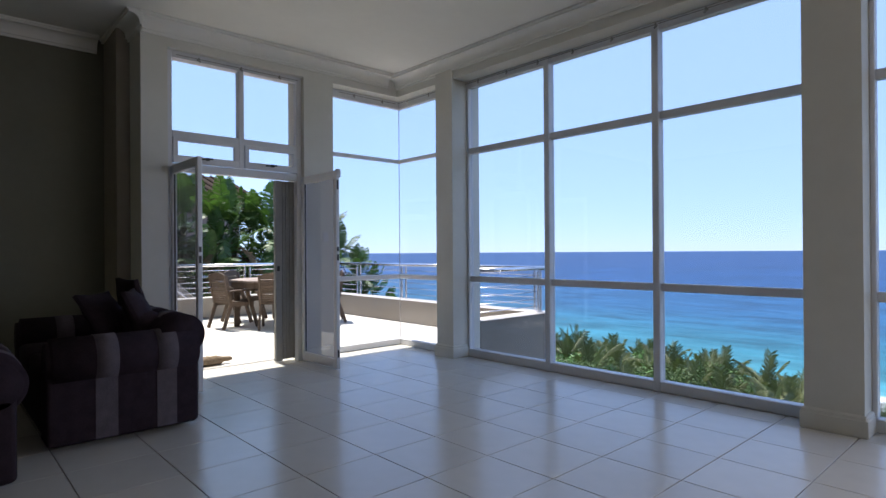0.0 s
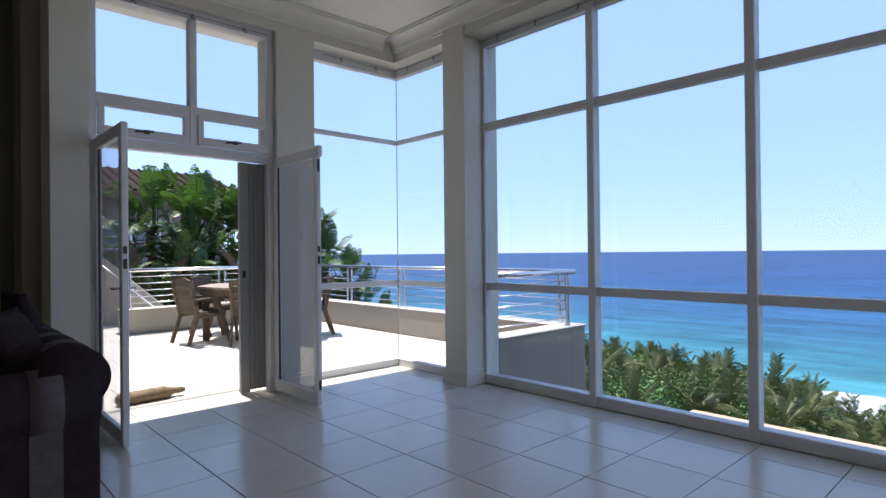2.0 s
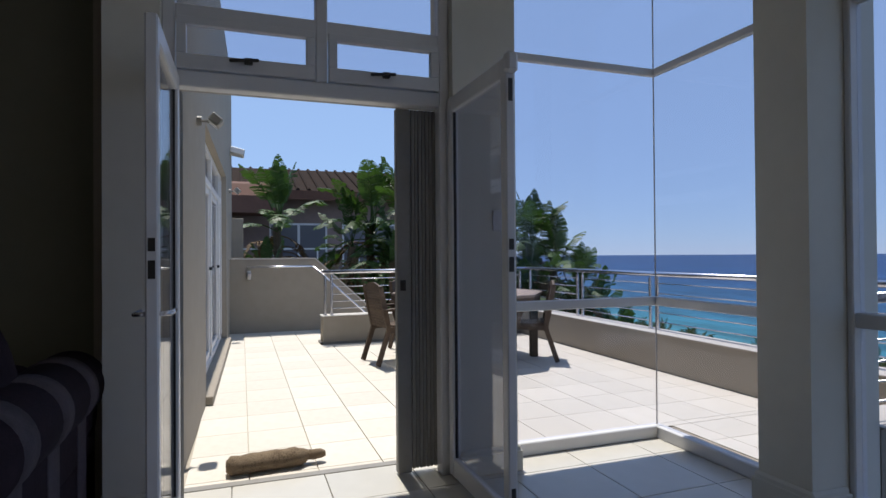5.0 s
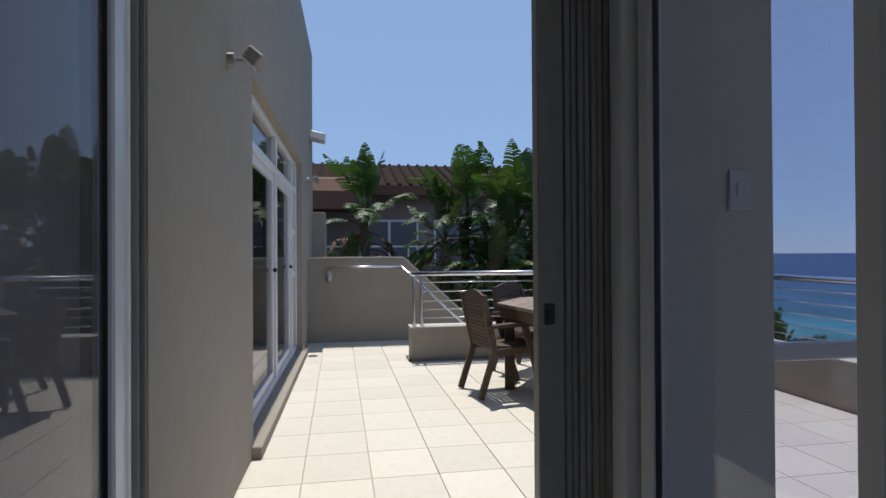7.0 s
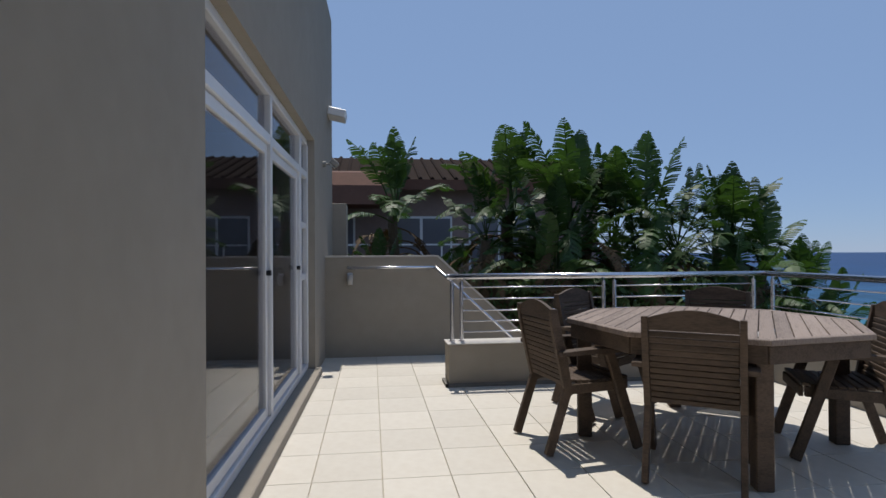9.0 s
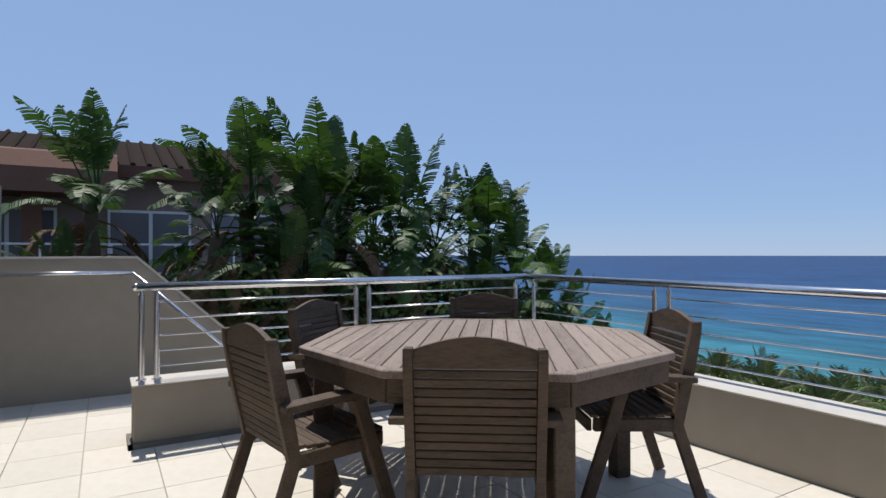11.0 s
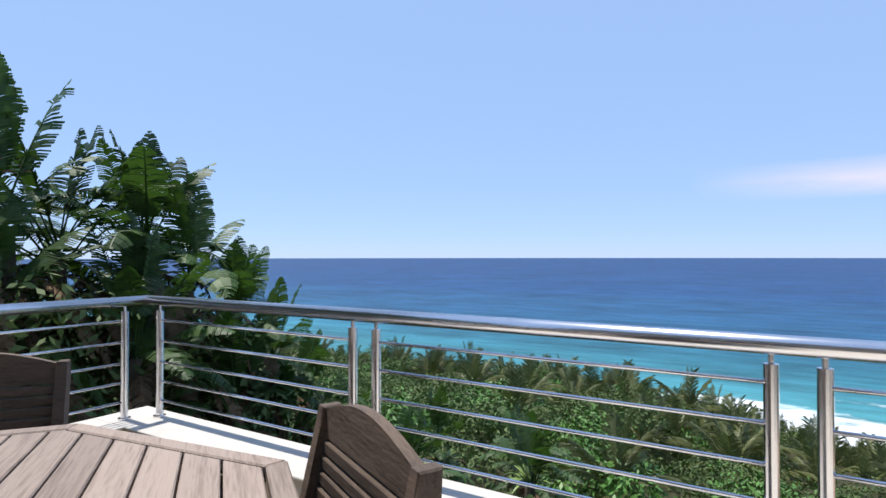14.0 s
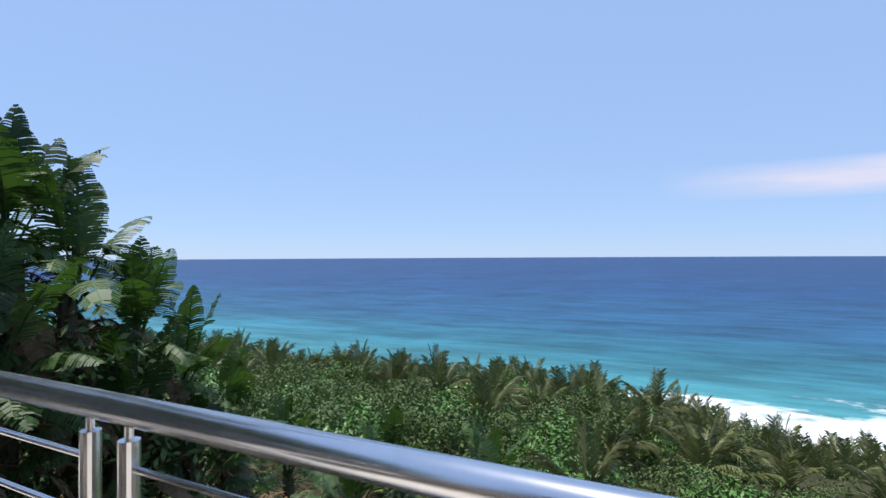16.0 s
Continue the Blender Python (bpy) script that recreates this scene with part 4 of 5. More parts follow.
part("silicone_joint", boxes((-0.002, -0.002, 0.08, 0.0045, 0.0045, 3.17)), M_COPING, cw, "thin grey silicone joint of the glass corner")

# ---- sea, hillside and planting ----
SEA = -16.0


def ground_z(x, y):
    z = -4.3 - 0.165 * max(x - 6.0, 0)
    if x > 48:
        z -= (x - 48) * 0.5
    n = noise.noise((x * 0.09, y * 0.09, 1.7)) * 0.7
    hill = max(0.0, min(1.0, (9.5 - x) / 6.0)) * max(0.0, min(1.0, (y - 12.9) / 2.5)) * 3.6
    return z + n + hill


bm = bmesh.new()
NX, NY = 66, 90
grid = [[None] * (NY + 1) for _ in range(NX + 1)]
for i in range(NX + 1):
    x = -60 + 145 * i / NX
    for j in range(NY + 1):
        y = -110 + 300 * j / NY
        z = ground_z(x, y)
        if x < 7.5 and y < 13.2:
            z = min(z, -1.5 if x < 4 else -3.2)
        grid[i][j] = bm.verts.new((x, y, z))
for i in range(NX):
    for j in range(NY):
        bm.faces.new((grid[i][j], grid[i + 1][j], grid[i + 1][j + 1], grid[i][j + 1]))
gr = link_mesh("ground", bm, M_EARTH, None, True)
gr.data.materials.append(M_SAND)
for f in gr.data.polygons:
    if f.center.x > 51:
        f.material_index = 1
tagged(gr, "overgrown coastal hillside soil, coloured dark for the shade under the scrub", "ground", kind="structure")

bm = bmesh.new()
ring = [(4500 * math.cos(a), 4500 * math.sin(a)) for a in np.linspace(-math.pi / 2 - 0.1, math.pi / 2 + 0.35, 60)]
prev = None
radii = [0.012, 0.02, 0.035, 0.06, 0.1, 0.2, 0.4, 0.7, 1.0]
rows_ = [[bm.verts.new((x * r, y * r, 0)) for x, y in ring] for r in radii]
for a, b in zip(rows_, rows_[1:]):
    for i in range(len(ring) - 1):
        bm.faces.new((a[i], b[i], b[i + 1], a[i + 1]))
sea = tagged(link_mesh("sea", bm, M_SEA), "blue sea turning turquoise by the beach, low swell and white surf", "sea", kind="structure")
sea.location = (0, 0, SEA)


def quads_object(name, verts, material, label, category, kind="stuff"):
    """One mesh of loose quads from an array of shape (n, 4, 3)."""
    n = len(verts)
    me = bpy.data.meshes.new(name)
    me.vertices.add(n * 4)
    me.vertices.foreach_set("co", verts.reshape(-1).astype(np.float32))
    me.loops.add(n * 4)
    me.loops.foreach_set("vertex_index", np.arange(n * 4, dtype=np.int32))
    me.polygons.add(n)
    me.polygons.foreach_set("loop_start", np.arange(n, dtype=np.int32) * 4)
    me.update(calc_edges=True)
    me.materials.append(material)
    ob = new(name, me)
    return tagged(ob, label, category, kind=kind)


def leaf_cloud(rng, centres, sizes, per, leaf):
    """Leaves on the uneven upper shells of clumps."""
    out = []
    for (cx, cy, cz), s in zip(centres, sizes):
        n = int(per * s * s)
        d = rng.normal(size=(n, 3))
        d[:, 2] = np.abs(d[:, 2]) * 0.9 - 0.15
        d /= np.linalg.norm(d, axis=1)[:, None]
        lump = 1 + 0.25 * np.sin(d[:, 0] * 5 + cx) * np.cos(d[:, 1] * 6 + cy) + 0.12 * rng.normal(size=n)
        p = np.array((cx, cy, cz)) + d * (s * lump)[:, None] * np.array((1, 1, 0.75)) * rng.uniform(0.72, 1.04, n)[:, None]
        nrm = d + rng.normal(size=(n, 3)) * 0.55
        nrm /= np.linalg.norm(nrm, axis=1)[:, None]
        u = np.cross(nrm, rng.normal(size=(n, 3)))
        u /= np.linalg.norm(u, axis=1)[:, None] + 1e-6
        v = np.cross(nrm, u)
        L = leaf * rng.uniform(0.6, 1.3, n)[:, None]
        q = np.stack([p - u * L, p + v * L * 0.42, p + u * L, p - v * L * 0.42], axis=1)
        out.append(q)
    return np.concatenate(out)


rng = np.random.default_rng(7)


def canopy(x, y):
    low = max(0.0, min(1.0, (19.0 - y) / 13.0))
    return -2.0 - 0.16 * (x - 6.0) - 2.9 * low * min(1.0, x / 40.0)


cs, ss = [], []
cb_, sb_ = [], []
cn_, sn_ = [], []
for k in range(1100):
    x = 8.5 + 44 * rng.random() ** 0.8
    y = -14 + (40 + x * 1.5) * rng.random()
    if x < 10.2 and y < 6.0:
        continue
    s = rng.uniform(0.7, 1.5) * (0.75 + x / 70)
    z = canopy(x, y) - s * 0.75 + rng.normal() * 0.55 - (1.2 if x < 12 else 0)
    if x < 20:
        cn_.append((x, y, z)); sn_.append(s)
    elif rng.random() < 0.2:
        cb_.append((x, y, z)); sb_.append(s)
    else:
        cs.append((x, y, z)); ss.append(s)
for x, y, s in ((26.0, 9.5, 1.9), (22.5, 13.0, 1.4), (31.0, 16.5, 1.7), (28.0, 21.0, 1.6), (36.0, 24.0, 1.8)):
    cb_.append((x, y, canopy(x, y) - s * 0.45))
    sb_.append(s)
M_SHRUB_BRIGHT = varied("bright_shrub_leaf", (0.05, 0.14, 0.020), (0.10, 0.22, 0.04), 0.5, 0.5, 0.4, 0.0, 0.5)
quads_object("coastal_shrubs", leaf_cloud(rng, cs, ss, 460, 0.092), M_SHRUB, "dense dark green coastal scrub down the hillside", "shrubs")
quads_object("bright_shrubs", leaf_cloud(rng, cb_, sb_, 340, 0.115), M_SHRUB_BRIGHT, "rounded bright green bushes in the scrub", "shrubs")
quads_object("near_shrubs", leaf_cloud(rng, cn_, sn_, 640, 0.075), M_SHRUB, "leafy green scrub below the terrace", "shrubs")
# shaded undergrowth among the wild bananas
cu, su = [], []
for k in range(150):
    x, y = rng.uniform(4.2, 11.0), rng.uniform(14.0, 16.5)
    cu.append((x, y, rng.uniform(-2.0, 0.75) - max(0, x - 8) * 0.42)); su.append(rng.uniform(0.4, 0.85))
quads_object("undergrowth", leaf_cloud(rng, cu, su, 620, 0.055), M_SHRUB, "dark leafy undergrowth beneath the wild bananas", "shrubs")


def banana_leaf(bm, base, yaw, rise, petiole, blade, width, r, droop):
    """Petiole and torn blade as strips either side of a curved midrib."""
    pts = []
    n = 15
    d0 = Vector((math.cos(yaw) * math.cos(rise), math.sin(yaw) * math.cos(rise), math.sin(rise)))
    p = Vector(base)
    d = d0.copy()
    total = petiole + blade
    for i in range(n + 1):
        pts.append((p.copy(), d.copy()))
        d = (d + Vector((0, 0, -droop / n * (0.3 + 1.6 * i / n)))).normalized()
        p = p + d * (total / n)
    start = int(n * petiole / total)
    side0 = d0.cross(Vector((0, 0, 1)))
    if side0.length < 0.1:
        side0 = Vector((math.sin(yaw), -math.cos(yaw), 0))
    side0.normalize()
    tw = r.uniform(-0.5, 0.5)
    # petiole, three-sided
    for i in range(n):
        (a, da), (b, db) = pts[i], pts[i + 1]
        w0 = 0.022 * (1 - i / n * 0.85)
        w1 = 0.022 * (1 - (i + 1) / n * 0.85)
        upa, upb = side0.cross(da), side0.cross(db)
        A = [bm.verts.new(a + side0 * w0), bm.verts.new(a - side0 * w0), bm.verts.new(a - upa * w0)]
        B = [bm.verts.new(b + side0 * w1), bm.verts.new(b - side0 * w1), bm.verts.new(b - upb * w1)]
        for q in range(3):
            bm.faces.new((A[q], A[(q + 1) % 3], B[(q + 1) % 3], B[q]))
    m = 34
    for sgn in (-1, 1):
        tear = 0.0
        for k in range(m):
            f0, f1 = k / m, (k + 1.0) / m
            if r.random() < 0.42:
                f1 = (k + 0.6) / m
            if r.random() < 0.3:
                tear = r.uniform(-0.5, 0.3)

            def at(f):
                x = start + f * (n - start)
                i = min(int(x), n - 1)
                (a, da), (b, db) = pts[i], pts[i + 1]
                return a.lerp(b, x - i), da.lerp(db, x - i).normalized()

            (a, da), (b, db) = at(f0), at(f1)
            fm = (f0 + f1) / 2
            wd = width * (math.sin(math.pi * min(1, 0.08 + fm * 0.92)) ** 0.55) * (1.0 - 0.25 * fm) * r.uniform(0.95, 1.03)
            up = side0.cross(da).normalized() * -1
            sd = (side0 * sgn * math.cos(tw * sgn) + up * (0.30 + tear)).normalized()
            fwd = da * 0.42
            mid = (sd + fwd).normalized() * wd * 0.55
            tip = (sd + fwd * 1.25 + Vector((0, 0, -0.30 - abs(tear) * 0.5))).normalized() * wd * 0.5
            v = [bm.verts.new(a), bm.verts.new(b), bm.verts.new(b + mid * 0.99), bm.verts.new(a + mid)]
            bm.faces.new(v)
            tb, ta = b + mid + tip * r.uniform(0.88, 1.0), a + mid + tip * r.uniform(0.9, 1.05)
            v2 = [bm.verts.new(tb.lerp(ta, 0.12)), bm.verts.new(ta.lerp(tb, 0.10))]
            bm.faces.new((v[3], v[2], v2[0], v2[1]))


def banana_crown(seed, leaves, blade):
    r = random.Random(seed)
    bm = bmesh.new()
    fan = r.uniform(0, math.pi)
    for i in range(leaves):
        f = i / max(1, leaves - 1)
        yaw = fan + (0 if i % 2 else math.pi) + r.uniform(-0.75, 0.75)
        rise = radians(84 - 66 * f ** 1.2 + r.uniform(-10, 10))
        banana_leaf(bm, (r.uniform(-0.06, 0.06), r.uniform(-0.06, 0.06), -0.25 * f), yaw, rise, blade * r.uniform(0.45, 0.75), blade * r.uniform(0.85, 1.15), blade * r.uniform(0.23, 0.32), r, 0.45 + 1.5 * f * r.uniform(0.6, 1.2))
    me = bpy.data.meshes.new("crown")
    bm.to_mesh(me)
    bm.free()
    me.materials.append(M_LEAF)
    return me


CROWNS = [banana_crown(s, n, 1.0) for s, n in ((3, 14), (11, 16), (23, 13), (31, 15), (47, 16))]


def trunk_mesh(h, seed):
    r = random.Random(seed)
    bm = bmesh.new()
    n = 14
    rings = []
    for i in range(n + 1):
        z = h * i / n
        cx, cy = 0.06 * math.sin(z * 0.9 + seed), 0.05 * math.sin(z * 1.3 + seed * 2)
        rad = 0.10 - 0.03 * i / n + (0.012 if i % 2 else 0)
        rings.append([bm.verts.new((cx + rad * math.cos(a) * r.uniform(0.9, 1.1), cy + rad * math.sin(a) * r.uniform(0.9, 1.1), z)) for a in [k / 9 * 2 * math.pi for k in range(9)]])
    for a, b in zip(rings, rings[1:]):
        for k in range(9):
            bm.faces.new((a[k], a[(k + 1) % 9], b[(k + 1) % 9], b[k]))
    me = bpy.data.meshes.new("trunk")
    bm.to_mesh(me)
    bm.free()
    me.materials.append(M_TRUNK)
    return me




def dead_skirt(seed):
    """Dry leaves hanging below the crown."""
    r = random.Random(seed)
    bm = bmesh.new()
    for i in range(17):
        banana_leaf(bm, (0, 0, r.uniform(-0.9, -0.1)), r.uniform(0, 6.28), radians(r.uniform(-15, 40)), r.uniform(0.25, 0.5), r.uniform(0.5, 0.8), r.uniform(0.10, 0.17), r, r.uniform(2.2, 3.6))
    me = bpy.data.meshes.new("dead_leaves")
    bm.to_mesh(me)
    bm.free()
    me.materials.append(M_DEAD)
    return me


SKIRTS = [dead_skirt(s) for s in (2, 9, 14)]
TRUNKS = [trunk_mesh(4.0, s) for s in (1, 2, 3)]


def wild_banana(x, y, heart, size, kind, turn, label="wild banana plant with tall torn leaves"):
    """heart: height of the crown's heart."""
    gz = ground_z(x, y) - 0.3
    b = thing("wild_banana", pose(x, y, gz), label, "banana plant", "wild bananas beyond the balustrade")
    t_ = new("trunk", TRUNKS[kind % 3])
    t_.parent = b
    t_.scale = (1.1, 1.1, max(0.4, heart - gz) / 4.0)
    t_.rotation_euler = (0, 0, turn)
    c = new("crown", CROWNS[kind % 5])
    c.parent = b
    c.location = (0, 0, heart - gz)
    c.scale = (size * 0.93, size * 0.93, size * 0.93)
    c.rotation_euler = (0, 0, turn)
    d = tagged(new("dead_leaves", SKIRTS[kind % 3]), "dry brown hanging leaves")
    d.parent = b
    d.location = (0, 0, heart - gz - 0.1)
    d.scale = (size * 1.2, size * 1.2, size * 1.1)
    d.rotation_euler = (0, 0, turn * 1.7)
    return b


for x, y, h, s, k, a in (
        (3.2, 16.4, 1.9, 1.05, 0, 0.3), (4.5, 14.5, 1.35, 0.74, 1, 1.2), (5.0, 15.0, 1.75, 1.1, 3, 0.6), (5.5, 14.3, 0.9, 1.0, 2, 3.6), (5.9, 14.8, 1.65, 1.12, 4, 2.6),
        (6.4, 15.4, 1.7, 1.05, 0, 4.0), (7.3, 14.9, 1.45, 1.15, 2, 0.9), (6.9, 14.3, 0.6, 1.0, 3, 3.1), (7.9, 15.1, 1.3, 1.05, 4, 1.8), (6.7, 14.9, 1.3, 1.0, 1, 2.3),
        (8.7, 14.8, 1.35, 1.0, 0, 2.9), (8.3, 14.2, 0.2, 0.95, 1, 0.2), (9.3, 14.8, 0.95, 0.95, 2, 4.4), (9.9, 14.7, 0.35, 0.85, 3, 1.1), (9.4, 14.1, -0.5, 0.85, 4, 5.6), (8.9, 15.5, 1.3, 0.9, 1, 1.5),
        (10.4, 14.6, -0.25, 0.75, 1, 3.4), (10.9, 14.4, -0.8, 0.7, 0, 0.8), (2.9, 15.4, 0.7, 0.6, 2, 1.0), (5.3, 14.2, 0.6, 0.85, 0, 4.8), (10.0, 13.9, -1.2, 0.75, 2, 2.7)):
    wild_banana(x, y, h + (0.06 if x < 7.5 else -0.02), s, k, a)
for x, y, h, s, k, a in ((11.5, 13.0, -1.9, 0.7, 0, 1.0), (12.5, 15.0, -2.0, 0.8, 2, 2.0), (13.5, 12.0, -2.4, 0.7, 4, 0.0), (14.5, 14.5, -2.6, 0.8, 1, 3.0), (11.0, 11.2, -2.3, 0.55, 3, 2.2), (16.0, 13.2, -3.0, 0.8, 0, 4.0)):
    wild_banana(x, y, h, s, k, a, "low wild banana among the scrub")


def palm_crown(seed):
    r = random.Random(seed)
    bm = bmesh.new()
    for i in range(19):
        f = i / 18
        yaw = i * 2.399 + r.uniform(-0.3, 0.3)
        rise = radians(86 - 66 * f + r.uniform(-8, 8))
        L = r.uniform(2.1, 3.0)
        n = 11
        d = Vector((math.cos(yaw) * math.cos(rise), math.sin(yaw) * math.cos(rise), math.sin(rise)))
        side = Vector((-math.sin(yaw), math.cos(yaw), 0))
        p = Vector((0, 0, 0))
        for k in range(n):
            q = p + d * (L / n)
            a = [bm.verts.new(v) for v in (p + side * 0.022, p - side * 0.022, q - side * 0.016, q + side * 0.016)]
            bm.faces.new(a)
            if k > 1:
                for sg in (-1, 1):
                    for h in (0.0, 0.33, 0.66):
                        o = p.lerp(q, h)
                        ll = 0.85 * (0.35 + 0.65 * math.sin(math.pi * min(0.95, 0.2 + 0.72 * k / n))) * r.uniform(0.75, 1.1)
                        t_ = (side * sg * r.uniform(0.6, 1.0) + d * 1.25 + Vector((0, 0, r.uniform(-0.55, 0.15)))).normalized() * ll
                        w = d * 0.026
                        v = [bm.verts.new(x) for x in (o - w, o + w, o + t_ * 0.55 + w + Vector((0, 0, -0.02)), o + t_ + Vector((0, 0, -0.13)))]
                        bm.faces.new(v)
            p = q
            d = (d + Vector((0, 0, -0.09 - 0.10 * f))).normalized()
    me = bpy.data.meshes.new("crown")
    bm.to_mesh(me)
    bm.free()
    me.materials.append(M_PALM)
    return me


PALMS = [palm_crown(s) for s in (5, 6, 7)]
pr = random.Random(19)
for k in range(170):
    x = 30 + 22 * pr.random() ** 0.7 if k > 12 else 20 + 8 * pr.random()
    y = -14 + (36 + x * 1.4) * pr.random()
    if k < 7:
        x, y = ((36.9, 10.8), (48.0, 10.8), (49.0, 3.8), (48.0, 2.0), (41.0, 5.0), (33.0, 4.0), (44.0, 14.5))[k]
    gz = ground_z(x, y) - 0.3
    top = canopy(x, y) + pr.uniform(-0.9, 0.1) + (0.7 if k < 7 else 0)
    b = thing("palm", pose(x, y, gz), "shaggy green coastal palm in the scrub", "palm tree", "palms on the slope")
    t_ = new("trunk", TRUNKS[k % 3])
    t_.parent = b
    t_.scale = (1.3, 1.3, max(0.3, top - 0.6 - gz) / 4.0)
    c = new("crown", PALMS[k % 3])
    c.parent = b
    c.location = (0, 0, top - 0.6 - gz)
    sc = pr.uniform(0.75, 1.15)
    c.scale = (sc, sc, sc)
    c.rotation_euler = (0, 0, pr.uniform(0, 6.28))

M_ROSETTE = varied("lime_strap_leaf", (0.10, 0.17, 0.035), (0.24, 0.32, 0.09), 3, 0.5, 0.4, 0.0, 0.4)


def rosette_plant(x, y, top, size, seed):
    """Lime strap leaves arching from a short stem."""
    r = random.Random(seed)
    gz = ground_z(x, y) - 0.2
    p = thing("rosette_plant", pose(x, y, gz), "lime green rosette plant with arching strap leaves", "plant", "rosette plants in the scrub")
    stem = tube(bmesh.new(), (0, 0, 0), (0, 0, top - gz), 0.09, 0.05, 8)
    part("stem", stem, M_TRUNK, p)
    bm = bmesh.new()
    for i in range(34):
        yaw, rise = i * 2.399, radians(78 - 62 * i / 33 + r.uniform(-6, 6))
        d = Vector((math.cos(yaw) * math.cos(rise), math.sin(yaw) * math.cos(rise), math.sin(rise)))
        side = Vector((-math.sin(yaw), math.cos(yaw), 0))
        q = Vector((0, 0, top - gz - 0.05))
        edge = None
        for k in range(8):
            w = 0.042 * size * math.sin(math.pi * min(0.97, 0.25 + 0.72 * k / 7))
            now = [bm.verts.new(q + side * w + Vector((0, 0, 0.3 * w))), bm.verts.new(q), bm.verts.new(q - side * w + Vector((0, 0, 0.3 * w)))]
            if edge:
                bm.faces.new((edge[0], edge[1], now[1], now[0]))
                bm.faces.new((edge[1], edge[2], now[2], now[1]))
            edge = now
            q = q + d * (0.085 * size)
            d = (d + Vector((0, 0, -0.17))).normalized()
    part("leaves", bm, M_ROSETTE, p, smooth=True)


for k, (x, y, top, size) in enumerate(((14.6, 14.5, -3.0, 0.95), (13.2, 13.2, -3.0, 0.8), (15.6, 13.0, -3.3, 0.9), (12.4, 14.4, -2.5, 0.7))):
    rosette_plant(x, y, top, size, k)

# ---- neighbouring house ----
nh = thing("neighbour_house", pose(5.0, 26.0, -2.0), "pink rendered two-storey house with brown tiled roof", "house")
part("wall", boxes((-9, 0, 0, 6, 7, 5.56)), M_HOUSE, nh)
bm = prism(bmesh.new(), [(-0.8, 5.7), (3.5, 7.1), (7.8, 5.7), (7.8, 5.55), (-0.8, 5.55)], 16.4, "x", -9.7)
roof = part("roof", bm, M_ROOF, nh, "brown clay tile roof")
for i in range(40):
    bm = bmesh.new()
    x = -9.6 + i * 0.41
    tube(bm, (x, -0.78, 5.73), (x, 3.45, 7.1), 0.07, seg=6)
    part("tile_course", bm, M_ROOF, roof)
part("fascia", boxes((-9.7, -0.86, 5.35, 6.7, -0.8, 5.7)), M_TERRACOTTA, nh, "terracotta fascia board")
bm = prism(bmesh.new(), [(-2.6, 4.7), (-2.45, 5.3), (-2.0, 5.75), (-0.9, 5.95), (-0.9, 4.7)], 7.6, "x", -9.0)
part("porch_roof", bm, M_TERRACOTTA, nh, "rounded terracotta porch roof")
for i, x in enumerate((-7.6, -5.0, -1.6, 1.2)):
    w = part("window", boxes((x, -0.06, 2.6, x + 2.2, -0.005, 4.5)), M_ALU, nh, "white framed sliding window")
    for k in range(2):
        part("pane", boxes((x + 0.07 + k * 1.08, -0.075, 2.68, x + 1.05 + k * 1.08, -0.062, 4.42)), M_WINDOW_DARK, w, "dim curtained pane")
part("balcony", boxes((-9, -2.2, 2.3, 6, -0.001, 2.5)), M_HOUSE, nh, "balcony slab")
br = part("balcony_rail", boxes((-9, -2.16, 3.45, 6, -2.1, 3.5)), M_ALU, nh, "white balcony rail")
for i in range(11):
    part("rail_post", boxes((-9 + i * 1.49, -2.15, 2.5, -8.95 + i * 1.49, -2.11, 3.449)), M_ALU, br)
part("column", boxes((-3.4, -2.0, 0, -3.0, -1.6, 4.7)), M_TERRACOTTA, nh)

ev = thing("gutter_end", pose(2.215, 13.3, 2.95, 0, 12, 0), "white painted roof gutter end on the facade", "gutter")
part("channel", boxes((0, -0.2, 0, 0.22, 0.15, 0.10), bevel=0.01), M_ALU, ev)

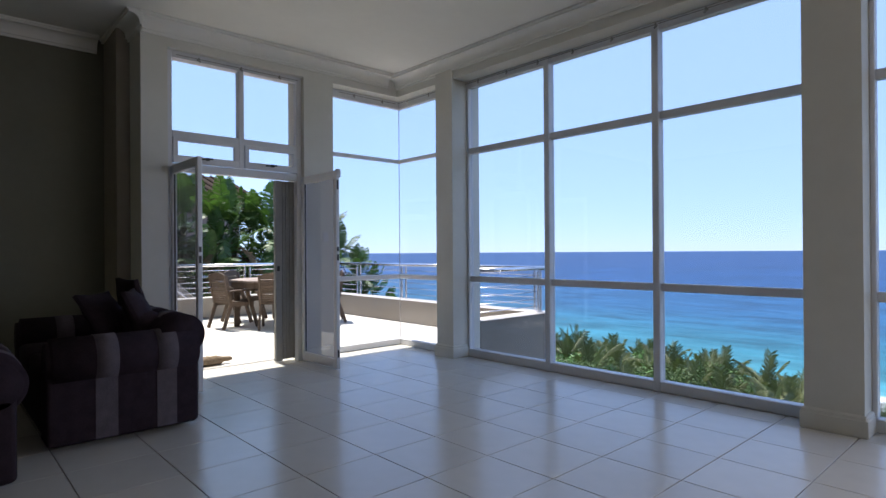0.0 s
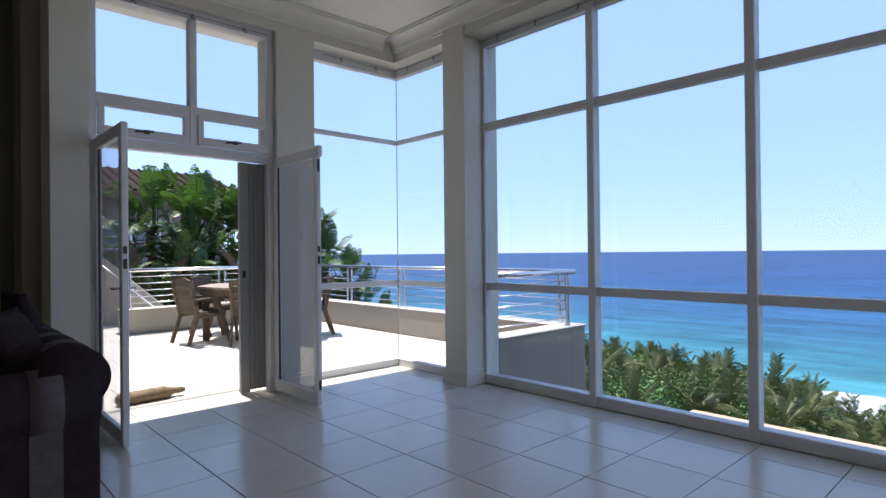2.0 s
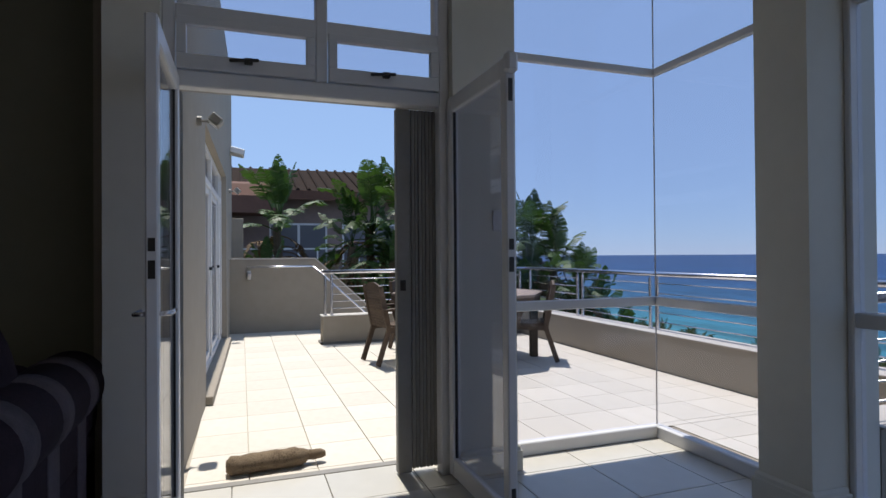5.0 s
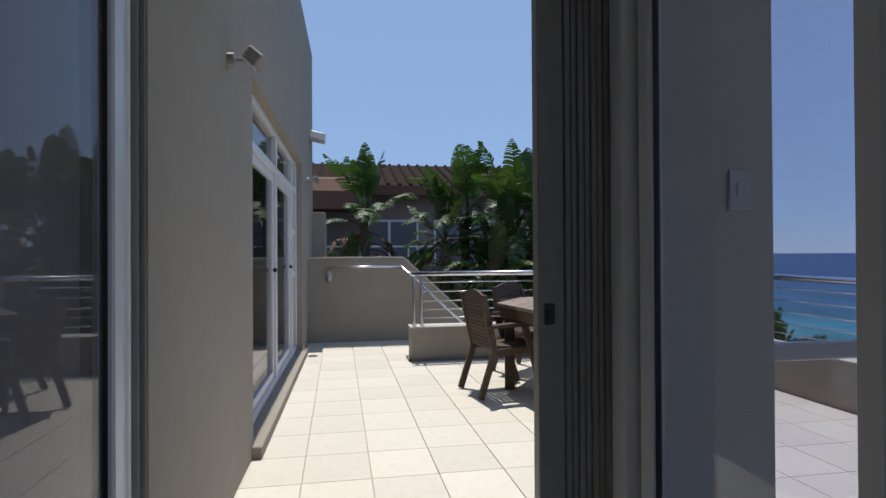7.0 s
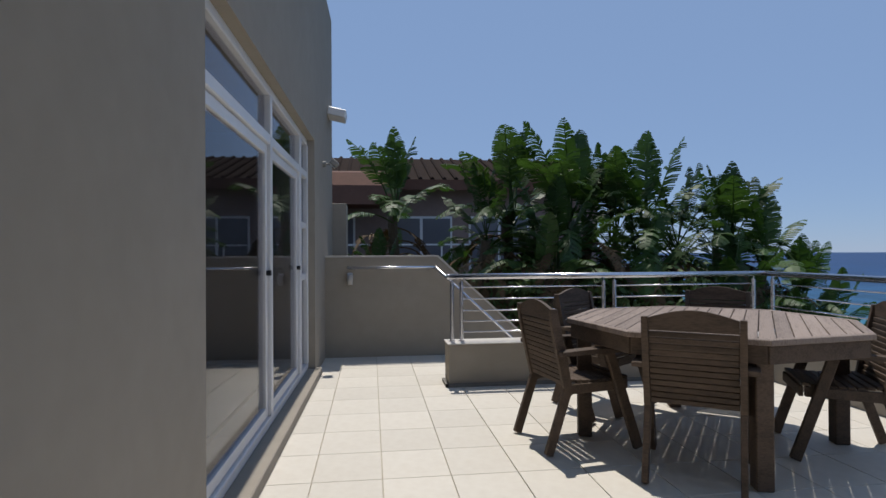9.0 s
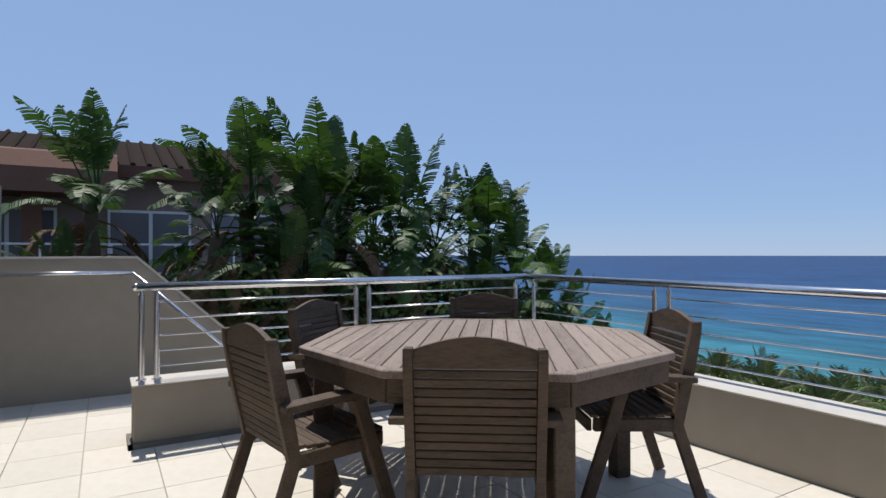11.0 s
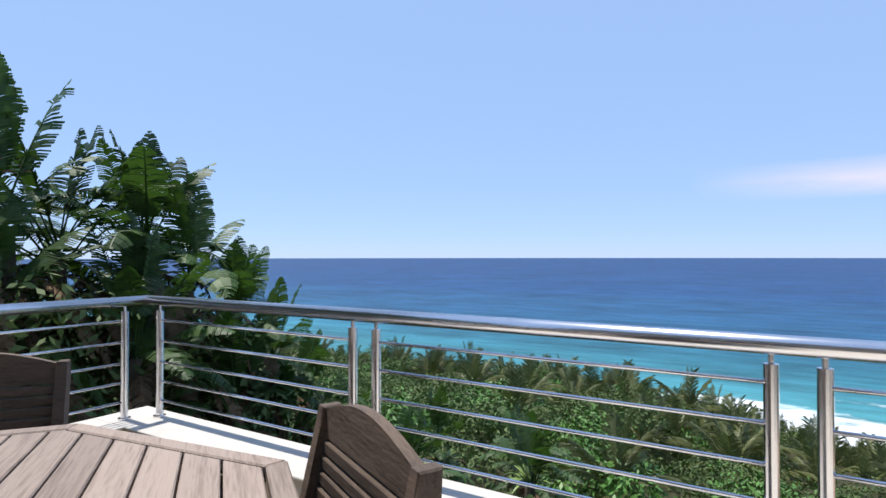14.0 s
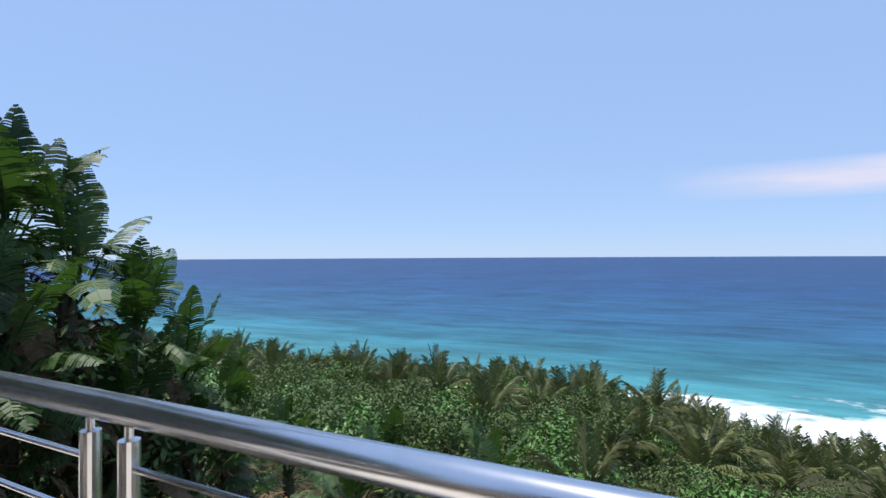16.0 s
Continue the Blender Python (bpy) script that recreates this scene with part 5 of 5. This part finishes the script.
structure("garden_wall", boxes((8.45, 1.9, -6, 9.17, 4.83, -1.08)), M_HOUSE, "pinkish rendered garden wall below the sea window", "wall")
structure("garden_wall_coping", boxes((8.42, 1.87, -1.079, 9.2, 4.86, -1.03), bevel=0.01), M_TERRACOTTA_PALE, "pale terracotta coping of the garden wall", "coping")

# ---- tiles, last ----
def tiles(parent, x0, x1, y0, y1, px, py, ox, oy, material, gap, depth, skip=None):
    made = {}
    i0, i1 = math.floor((x0 - ox) / px), math.ceil((x1 - ox) / px)
    j0, j1 = math.floor((y0 - oy) / py), math.ceil((y1 - oy) / py)
    for i in range(i0, i1):
        for j in range(j0, j1):
            a, b = max(x0, ox + i * px) + gap / 2, min(x1, ox + (i + 1) * px) - gap / 2
            c, d = max(y0, oy + j * py) + gap / 2, min(y1, oy + (j + 1) * py) - gap / 2
            if b - a < 0.03 or d - c < 0.03 or (skip and skip((a + b) / 2, (c + d) / 2)):
                continue
            key = (round(b - a, 3), round(d - c, 3))
            if key not in made:
                bm = box(bmesh.new(), 0, 0, -depth, b - a, d - c, 0)
                bmesh.ops.bevel(bm, geom=[e for e in bm.edges if e.verts[0].co.z > -1e-4 and e.verts[1].co.z > -1e-4], offset=0.002, segments=1, affect="EDGES")
                me = bpy.data.meshes.new("tile")
                bm.to_mesh(me)
                bm.free()
                me.materials.append(material)
                made[key] = me
            o = new("tile", made[key])
            o.parent = parent
            o.location = (a, c, 0)
            o.matrix_parent_inverse = parent.matrix_basis.inverted()


floor_ob = bpy.data.objects["floor"]
tiles(floor_ob, -1.2, 5.06, -1.0, 6.44, 0.4905, 0.4895, 1.845, 2.625, M_TILE_IN, 0.005, 0.0115)
ter = bpy.data.objects["terrace_floor"]
tiles(ter, 2.09, 6.51, 6.475, 12.8, 0.38, 0.43, 2.805, 8.70, M_TILE_OUT, 0.005, 0.0095, lambda x, y: y > 11.15 and x > 3.43 and y < 11.43)
tiles(ter, 5.30, 6.51, 5.27, 6.474, 0.38, 0.43, 2.805, 8.70, M_TILE_OUT, 0.005, 0.0095)
